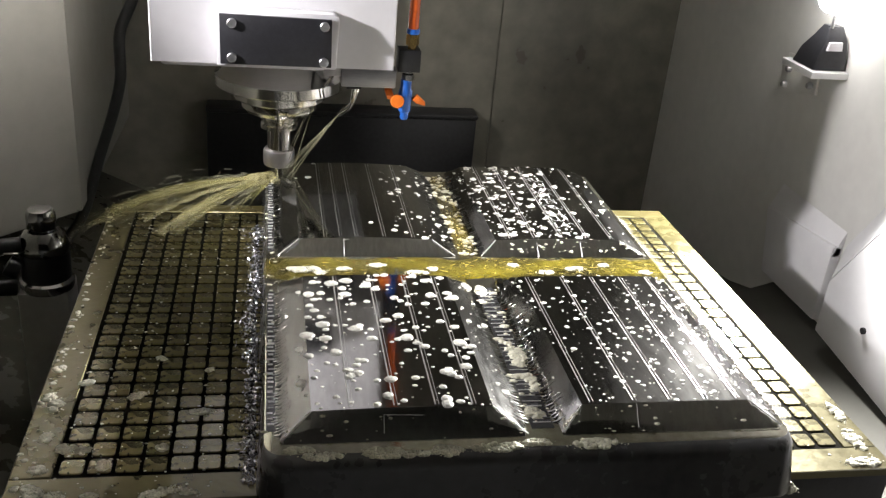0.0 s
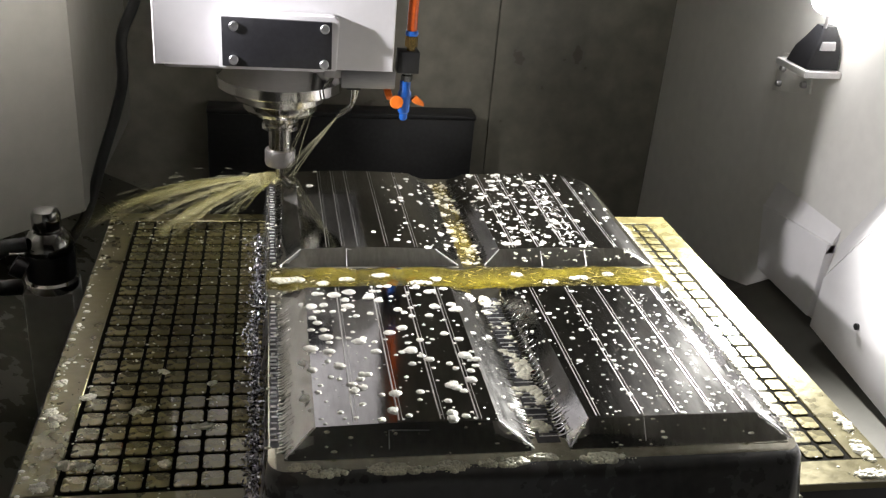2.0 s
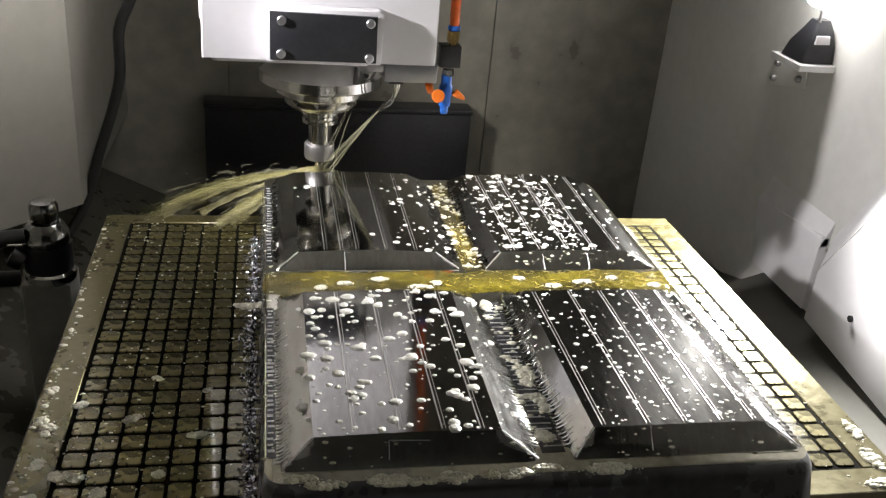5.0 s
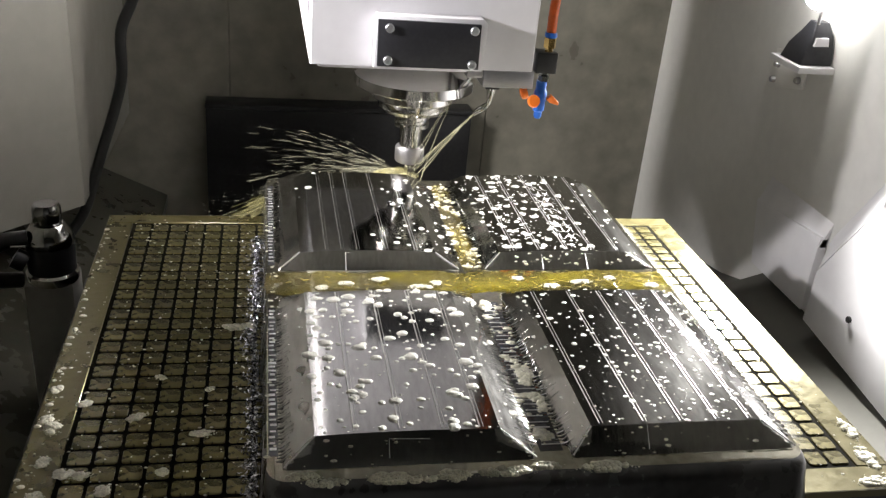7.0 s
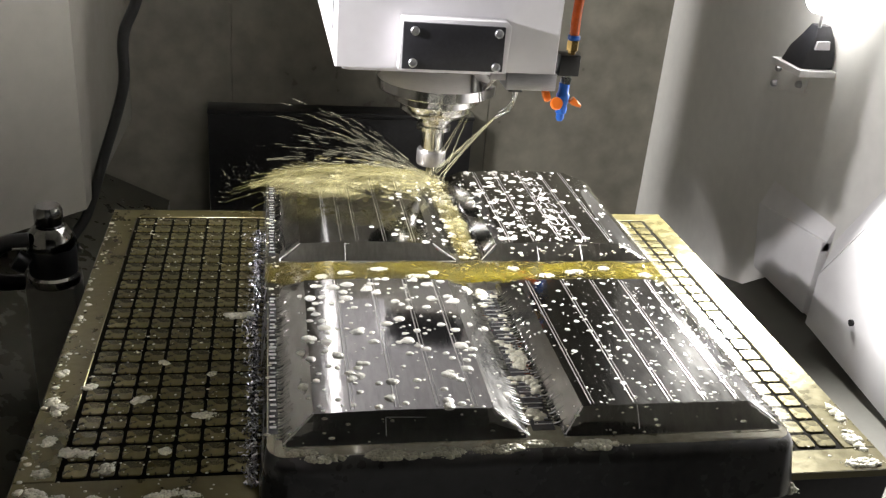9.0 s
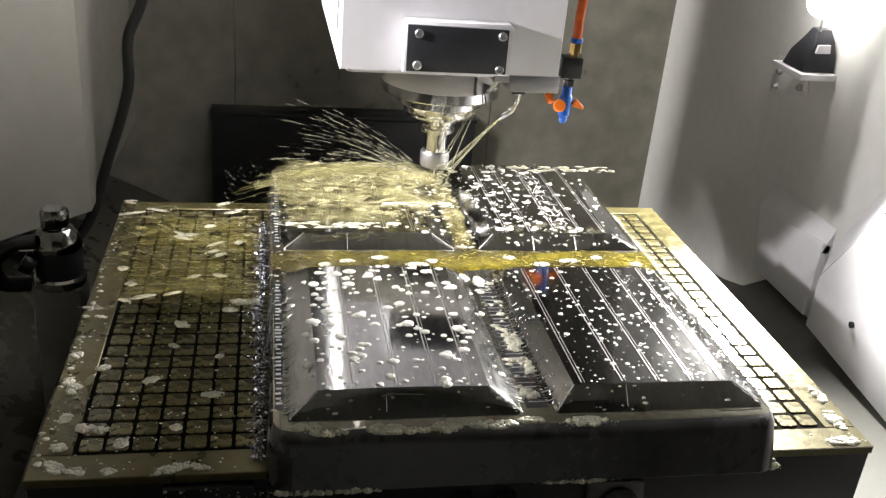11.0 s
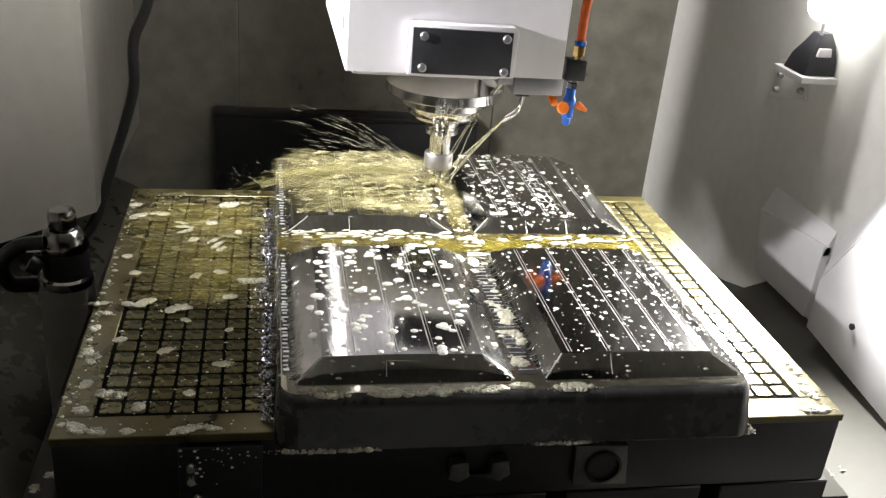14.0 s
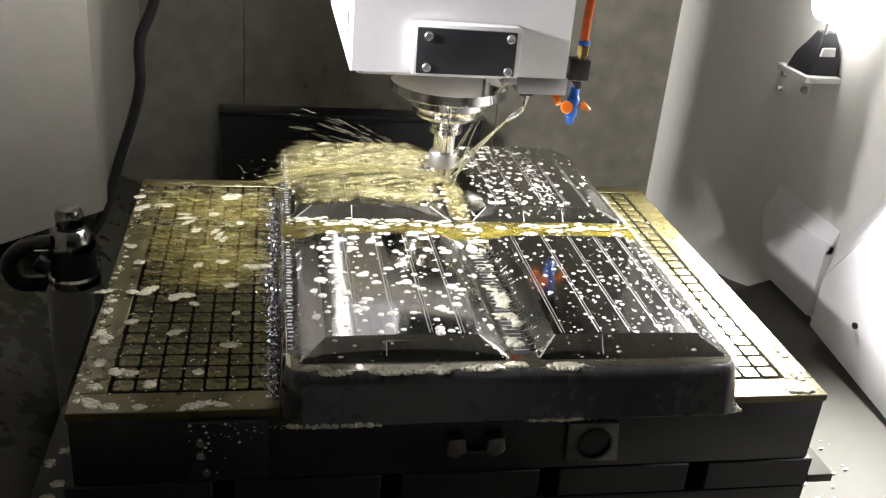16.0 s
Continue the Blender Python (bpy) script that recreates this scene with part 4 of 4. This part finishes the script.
glint_streaks(0.232, 0.84, 0.342, 0.402, BASE_Z + 0.0050, 46, 0.0036, 0.0, 61, "pale threads painting the glints on the standing yellow coolant")
glint_streaks(0.50, 0.84, 0.342, 0.402, BASE_Z + 0.0052, 70, 0.0036, 0.0, 62, "pale threads painting the glints on the standing yellow coolant")
glint_streaks(0.528, 0.558, 0.42, 0.75, BASE_Z + 0.0024, 50, 0.0036, 1.57, 63, "thin bright streaks in the groove between forms")

# milky wash along the block's lit side, over the chuck's poles
verts, faces, depth = [], [], []
for i in range(101):
    y = 0.02 + 0.73 * i / 100
    hi = 0.926 - 0.012 * max(0.0, y - 0.35) / 0.4 + 0.006 * noise.noise(Vector((y * 18, 2, 0))) + 0.004 * noise.noise(Vector((y * 60, 5, 0)))
    for j in range(11):
        v = j / 10
        x = 0.853 + (hi - 0.853) * v
        verts.append((x, y, 0.0006 + 0.0012 * (1 - v ** 3) * (0.6 + 0.4 * noise.noise(Vector((x * 120, y * 120, 3))))))
        depth.append(min(1.0, (1 - v) * 3.0, i / 8, (100 - i) / 5))
for i in range(100):
    for j in range(10):
        q = i * 11 + j
        faces.append((q, q + 11, q + 12, q + 1))
wash = tagged(mesh_object("coolant_wash", verts, faces, WET_FOAM), "milky wet coolant wash on the chuck beside the block", "coolant")
wash.data.attributes.new("depth", "FLOAT", "POINT").data.foreach_set("value", depth)
ON_TABLE.append(wash)

# bright chips heaped along the block's foot
rnd = random.Random(8)
verts, faces = [], []
for _ in range(2600):
    y = rnd.uniform(-0.03, 0.66)
    x = 0.2165 - abs(rnd.gauss(0, 0.0085)) - (0.012 * math.exp(-((y - 0.33) / 0.03) ** 2) * rnd.random())
    z = 0.0008 + rnd.random() * 0.005 * max(0.2, 1 - (0.2165 - x) / 0.02)
    s = len(verts)
    for _k in range(4):
        verts.append((x + rnd.gauss(0, 0.0016), y + rnd.gauss(0, 0.0020), max(0.0002, z + rnd.gauss(0, 0.0012))))
    faces += [(s, s + 1, s + 2), (s, s + 2, s + 3), (s, s + 3, s + 1), (s + 1, s + 3, s + 2)]
ON_TABLE.append(tagged(mesh_object("metal_chips", verts, faces, CHIP, False), "bright wet metal chips along the block's foot", "chips", kind="stuff"))

# jets from the nozzles to the cutter
TIP = Vector((AX, AY, 0.074))
jets = thing("coolant_jets", "thin yellow coolant jets from nozzle to cutter", "coolant")
rnd = random.Random(3)
for line in NOZ:
    start, prev = Vector(line[-1]), Vector(line[-2])
    for k in range(3):
        goal = TIP + Vector((rnd.uniform(-0.002, 0.026), rnd.uniform(-0.03, 0.0), rnd.uniform(-0.004, 0.02)))
        mid = (start + goal) / 2 + (start - prev).normalized() * 0.006
        pts = smooth_line([start, mid, goal], 8)
        part("jet", tube([p + Vector((rnd.gauss(0, 0.0003), 0, rnd.gauss(0, 0.0003))) for p in pts], 0.0008, 6, end_radius=rnd.uniform(0.0007, 0.0014)), JET, jets)


def arcs(name, label, count, azimuth, rise, speed, drop, seed, mat, thick, broken=0.0):
    """Ballistic streaks thrown from the cutter's tip, about the tip as origin."""
    rnd = random.Random(seed)
    bm = bmesh.new()
    for _ in range(count):
        az = radians(rnd.choice(azimuth) + rnd.gauss(0, 8))
        el = math.tan(radians(rnd.uniform(*rise)))
        reach = speed * rnd.uniform(0.35, 1.0)
        t0 = rnd.uniform(0, 0.8) if broken else rnd.uniform(0, 0.25)
        t1 = min(1.0, t0 + (rnd.uniform(0.05, broken) if broken else rnd.uniform(0.3, 0.75)))
        pts = []
        for k in range(9):
            d = reach * (t0 + (t1 - t0) * k / 8)
            pts.append(Vector((math.cos(az) * d, math.sin(az) * d, el * d - drop * (d / speed) ** 2 + rnd.gauss(0, 0.0002))))
        tube(pts, thick * rnd.uniform(0.4, 1.0), 5, bm, thick * rnd.uniform(0.3, 1.3))
    ob = link_mesh(name, bm, mat, None, "", 60)
    return tagged(ob, label, "coolant", kind="stuff")


# two long curved strands and a short one, each of many fine threads
STRANDS = ((189, 0.05, 0.34, 0.87, 90), (205, -0.02, 0.23, 1.45, 110), (229, 0.02, 0.16, 2.7, 26))


def strand_point(az, el, g, d, side=0.0, lift=0.0):
    a = radians(az)
    return Vector((math.cos(a) * d - math.sin(a) * side, math.sin(a) * d + math.cos(a) * side, el * d - g * d * d + lift))


rnd = random.Random(31)
bm = bmesh.new()
for az, el, reach, g, count in STRANDS:
    for _ in range(count):
        own_az, own_el, spread = az + rnd.gauss(0, 2.6), el + rnd.gauss(0, 0.03), rnd.gauss(0, 0.010)
        t0 = rnd.random() ** 1.6 * 0.7
        t1 = min(1.08, t0 + rnd.uniform(0.12, 0.55))
        ph = rnd.uniform(0, 20)
        pts = []
        for k in range(12):
            d = reach * (t0 + (t1 - t0) * k / 11)
            pts.append(strand_point(own_az, own_el, g, d, spread * d / reach + 0.0036 * noise.noise(Vector((d * 38, ph, 0))), 0.0036 * noise.noise(Vector((d * 38, ph, 9)))))
        tube(pts, rnd.uniform(0.0003, 0.0007), 5, bm, rnd.uniform(0.0002, 0.0009))
fan = tagged(link_mesh("coolant_spray", bm, STRAND, None, "", 60), "yellow coolant strands thrown sideways from the cutter", "coolant", kind="stuff")
verts, faces = [], []
for az, el, reach, g, count in STRANDS:
    for _ in range(count * 3):
        d = reach * rnd.uniform(0.1, 1.12)
        p = strand_point(az + rnd.gauss(0, 7), el + rnd.gauss(0, 0.07), g, d)
        r = rnd.choice((0.0005, 0.0006, 0.0008, 0.0014))
        add_blob(verts, faces, p.x, p.y, p.z, r * rnd.uniform(1, 2.4), r, r, rnd, 6)
fan_beads = tagged(mesh_object("coolant_beads", verts, faces, JET), "bright coolant beads flying off the cutter", "coolant", kind="stuff")
fan_drops = arcs("coolant_spray", "yellow coolant thrown sideways from the cutter", 190, (172, 185, 205), (-6, 5), 0.36, 0.10, 32, SPRAY, 0.0009, 0.10)
mist = arcs("coolant_mist", "fine pale coolant streaks thrown up behind the cutter", 220, (150, 160, 170, 180), (4, 24), 0.40, 0.09, 33, SPRAY, 0.00055, 0.12)
sheet = bmesh.new()
rnd = random.Random(36)
for az, el, reach, g in ((186, 0.05, 0.30, 0.87), (189, 0.04, 0.33, 0.87), (192, 0.06, 0.30, 0.95), (197, 0.02, 0.24, 1.1), (203, -0.02, 0.22, 1.45), (206, -0.01, 0.24, 1.45), (209, -0.03, 0.20, 1.6)):
    last = None
    for k in range(25):
        d = reach * k / 24
        w = (0.004 + 0.014 * k / 24) * (0.8 + 0.5 * noise.noise(Vector((d * 40, az, 0))))
        c = strand_point(az, el, g, d)
        row = [sheet.verts.new(c + strand_point(az, 0, 0, 0, w * u) + Vector((0, 0, 0.003 * noise.noise(Vector((d * 70, u * 3, az))) - h))) for u, h in ((-1, 0.0), (-0.4, -0.002), (0.4, -0.002), (1, 0.0), (0.4, 0.0), (-0.4, 0.0))]
        if last:
            for j in range(6):
                sheet.faces.new((last[j], last[(j + 1) % 6], row[(j + 1) % 6], row[j]))
        last = row
fan_sheet = tagged(link_mesh("coolant_sheet", sheet, SHEET, None, "", 80), "thin yellow sheet of coolant thrown from the cutter", "coolant", kind="stuff")
verts, faces = [], []
rnd = random.Random(6)
for _ in range(110):
    a, q = rnd.uniform(0, 6.3), rnd.random() ** 0.6
    add_blob(verts, faces, 0.040 * q * math.cos(a) - 0.022, 0.022 * q * math.sin(a), -0.004 + 0.014 * (1 - q) * rnd.random(), 0.006, 0.005, 0.006, rnd, 8)
froth = tagged(mesh_object("froth", verts, faces, CHURN), "yellow froth churning round the cutter", "coolant", kind="stuff")


def flood(name, x_half, y_half, h, seed, mat, label):
    """A churned sheet of coolant, thin at its ragged edge."""
    verts, faces = [], []
    n, rings = 48, 14
    rnd = random.Random(seed)
    offs = [rnd.uniform(0, 6.3) for _ in range(4)]
    verts.append((0, 0, h))
    for r in range(1, rings + 1):
        q = r / rings
        for k in range(n):
            a = 2 * math.pi * k / n
            edge = 1 + 0.13 * math.sin(2 * a + offs[0]) + 0.10 * math.sin(5 * a + offs[1]) + 0.07 * math.sin(9 * a + offs[2]) + 0.05 * math.sin(15 * a + offs[3])
            c, s = math.cos(a), math.sin(a)
            sq = 1 / max(abs(c), abs(s)) ** 0.55
            u, v = x_half * q * edge * c * sq, y_half * q * edge * s * sq
            wave = noise.noise(Vector((u * 26 + seed, v * 60, 0.3))) + 0.5 * noise.noise(Vector((u * 70, v * 150, seed)))
            verts.append((u, v, h * (1 - q ** 4) * max(0.05, 0.8 + 1.1 * wave)))
    for k in range(n):
        faces.append((0, 1 + k, 1 + (k + 1) % n))
    for r in range(rings - 1):
        for k in range(n):
            a, b = 1 + r * n + k, 1 + r * n + (k + 1) % n
            faces.append((a, a + n, b + n, b))
    ob = tagged(mesh_object(name, verts, faces, mat), label, "coolant")
    depth = ob.data.attributes.new("depth", "FLOAT", "POINT")
    depth.data.foreach_set("value", [1.0] + [1 - (r / rings) ** 3 for r in range(1, rings + 1) for _ in range(n)])
    return ob


floods = []
FROTH = "frothing yellow coolant flooding the tile form"
for i, (x, y, hx, hy, h, t0, t1) in enumerate(((0.460, 0.705, 0.085, 0.062, 0.012, 7.6, 8.6), (0.335, 0.705, 0.100, 0.060, 0.011, 7.9, 8.8), (0.27, 0.66, 0.055, 0.09, 0.008, 8.2, 9.2),
                                              (0.305, 0.610, 0.085, 0.070, 0.009, 8.1, 9.2), (0.425, 0.620, 0.090, 0.070, 0.012, 8.2, 9.3), (0.36, 0.505, 0.110, 0.060, 0.007, 9.2, 10.9),
                                              (0.46, 0.49, 0.06, 0.05, 0.006, 9.8, 11.3))):
    floods.append((flood("coolant_flood", hx, hy, h * 0.55, 50 + i, FLOOD, FROTH), x, y, t0, t1))
floods.append((flood("coolant_flood", 0.024, 0.140, 0.007, 58, FLOOD, "frothing yellow coolant running down the groove"), 0.543, 0.57, 8.0, 9.0))
films = [(flood("coolant_film", 0.120, 0.105, 0.0035, 60, FILM, "thin yellow coolant film flowing over the chuck"), 0.085, 0.60, 9.2, 10.6),
         (flood("coolant_film", 0.122, 0.105, 0.0030, 61, FILM, "thin yellow coolant film flowing over the chuck"), 0.085, 0.43, 9.4, 11.0),
         (flood("coolant_film", 0.100, 0.060, 0.0028, 62, FILM, "thin yellow coolant film flowing over the chuck"), 0.10, 0.33, 9.7, 11.4)]


def flecks(cx, cy, hx, hy, lift, count, size, seed, label, on_form, mat=None):
    """Drawn-out froth flecks riding on the flow, about (cx, cy)."""
    rnd = random.Random(seed)
    verts, faces = [], []
    for _ in range(count):
        u, v = rnd.uniform(-hx, hx), rnd.uniform(-hy, hy)
        if (u / hx) ** 4 + (v / hy) ** 4 > rnd.uniform(0.3, 1.0):
            continue
        r = size * rnd.choice((0.3, 0.4, 0.5, 0.7, 1.0)) * rnd.uniform(0.8, 1.2)
        base = surface_z(cx + u, cy + v) - surface_z(cx, cy) if on_form else 0.0
        add_blob(verts, faces, u, v, base + lift * rnd.uniform(0.3, 1.0), r * rnd.uniform(1.3, 3.2), r * rnd.uniform(0.5, 0.9), r * 0.35, rnd, 8, rnd.gauss(0, 0.25))
    return tagged(mesh_object("froth_flecks", verts, faces, mat or FLECK), label, "foam", kind="stuff")


RIDING = "cream froth flecks riding on the flooded tile form"
OVER = "yellow froth flecks streaming over the chuck"
for cx, cy, hx, hy, count, seed, t0, t1 in ((0.38, 0.685, 0.140, 0.075, 260, 301, 7.6, 8.6), (0.37, 0.590, 0.140, 0.075, 240, 302, 8.6, 9.8), (0.375, 0.495, 0.140, 0.060, 190, 303, 9.6, 11.2)):
    floods.append((flecks(cx, cy, hx, hy, 0.006, count, 0.0062, seed, RIDING, True), cx, cy, t0, t1))
for cx, cy, hx, hy, count, seed, t0, t1 in ((0.085, 0.62, 0.130, 0.12, 330, 304, 9.2, 10.6), (0.085, 0.45, 0.130, 0.12, 300, 305, 9.5, 11.0), (0.09, 0.33, 0.120, 0.07, 110, 306, 9.8, 11.4)):
    films.append((flecks(cx, cy, hx, hy, 0.003, count, 0.0060, seed, OVER, False), cx, cy, t0, t1))
for cx, cy, hx, hy, count, seed, t0, t1 in ((0.33, 0.392, 0.105, 0.013, 90, 307, 9.8, 11.3), (0.47, 0.388, 0.070, 0.012, 40, 308, 10.0, 11.4), (0.74, 0.376, 0.100, 0.010, 60, 309, 10.4, 11.6), (0.545, 0.345, 0.016, 0.050, 46, 310, 10.6, 11.8)):
    floods.append((flecks(cx, cy, hx, hy, 0.009, count, 0.0052, seed, "cream foam washed along the coolant channel", False, FOAM), cx, cy, t0, t1))
washed = []
rnd = random.Random(77)
for i in range(26):
    x, y = rnd.uniform(-0.03, 0.19), rnd.uniform(0.26, 0.70)
    washed.append((foam_patch(x, y, 0.003, rnd.uniform(0.007, 0.022), rnd.uniform(0.004, 0.009), 0.003, 140 + i, rnd.uniform(-20, 20), "cream foam patch drifting on the coolant film", keyed=False), x, y, rnd.uniform(9.2, 9.6)))

# curly scribed marks on one form
rnd = random.Random(12)
for k in range(9):
    y0 = 0.492 + 0.0255 * k
    pts = []
    for j in range(13):
        x = 0.700 + 0.0028 * j + 0.004 * math.cos(j * 1.1 + k * 2.1)
        y = y0 + 0.010 * math.sin(j * 1.35 + k) + rnd.gauss(0, 0.0008)
        pts.append(Vector((x, y, surface_z(x, y) + 0.0002)))
    part("scribed_mark", tube(smooth_line(pts, 4), 0.0003, 5), EDGE, work, "bright curly scribed line")


def table_y(t):
    """The table's place along its axis at t."""
    ts, ys = zip(*TABLE_PATH)
    return float(np.interp(t, ts, ys))


def head_at(t):
    ts, xs, zs = zip(*HEAD_PATH)
    return float(np.interp(t, ts, xs)), float(np.interp(t, ts, zs))


STEPS = [k * 0.5 for k in range(33)]


def motions():
    for ob in ON_TABLE:
        m = ob.matrix_basis.copy()
        walk(ob, [(t, pose(0, y, 0) @ m) for t, y in TABLE_PATH])
    for ob in (head, jets):
        walk(ob, [(t, pose(x, 0, z)) for t, x, z in HEAD_PATH])
    # the spray turns about the cutter's tip: out past the edge first, then up over the flooded form
    rnd = random.Random(1)

    def spray(ob, tilts, wobble):
        ts, tilt = zip(*tilts)
        rows = []
        for t in STEPS:
            x, z = head_at(t)
            rows.append((t, pose(x + TIP.x, TIP.y, z + TIP.z, rnd.uniform(-wobble, wobble), float(np.interp(t, ts, tilt)), rnd.uniform(-wobble, wobble))))
        walk(ob, rows)

    spray(fan, ((0, 1), (4, 1), (6.5, 0), (7.2, 2), (8.4, 13), (16, 15)), 2)
    spray(fan_beads, ((0, 1), (4, 1), (6.5, 2), (7.2, 5), (8.4, 14), (16, 16)), 2)
    spray(fan_sheet, ((0, 1), (4, 1), (6.5, 0), (7.2, 2), (8.4, 13), (16, 15)), 2)
    spray(fan_drops, ((0, 0), (6.5, 0), (7.2, 4), (8.4, 14), (16, 16)), 3)
    spray(mist, ((0, -42), (5, -38), (6.8, -6), (8.5, 8), (16, 6)), 4)
    spray(froth, ((0, 0), (16, 0)), 8)
    # coolant that falls behind the block until the cutter has come over the form
    for ob, x, y, t0, t1 in floods + films:
        rest = surface_z(x, y) if x > 0.22 else 0.0
        reach = max(v.co.y for v in ob.data.vertices)
        hidden = Vector((x, 0.789, 0.03 - reach)) if x > 0.22 else Vector((x, 0.760, -0.01 - reach))
        rows = []
        for t in STEPS:
            k = min(1, max(0, (t - t0) / (t1 - t0)))
            k = k * k * (3 - 2 * k)
            wob = 0.004 * math.sin(3.1 * t + 40 * x)
            p = hidden.lerp(Vector((x, y, rest + 0.001)), k)
            p.z += (0.10 if x > 0.22 else 0.05) * math.sin(math.pi * k)
            rows.append((t, pose(p.x + wob * k, p.y + table_y(t), p.z, -89 * (1 - k), 0, k * 3 * math.sin(2.3 * t + 30 * y))))
        walk(ob, rows)
    for ob, x, y, t0 in washed:
        turn = 40 * math.sin(x * 900)
        rows = []
        for t in STEPS:
            k = min(1, max(0, (t - t0) / 1.8))
            p = Vector((x, 0.762, -0.05)).lerp(Vector((x, y, 0.0036)), k * k * (3 - 2 * k))
            p.z += 0.05 * math.sin(math.pi * k)
            drift = max(0, t - t0 - 1.8)
            rows.append((t, pose(p.x - 0.004 * drift, p.y + table_y(t) - 0.006 * drift, p.z, -89 * (1 - k), 0, (turn + 6 * drift) * k)))
        walk(ob, rows)
    # the clump in the channel slides off over the block's edge
    path = ((0, 0.283), (1.5, 0.262), (3.5, 0.240), (4.5, 0.228), (5.5, 0.190), (6.3, 0.190), (16, 0.186))
    drop = ((0, BASE_Z + 0.0048), (4.5, BASE_Z + 0.0048), (5.5, 0.001), (16, 0.001))
    walk(drifter, [(t, pose(float(np.interp(t, *zip(*path))), 0.360 + table_y(t), float(np.interp(t, *zip(*drop))))) for t in STEPS])


motions()
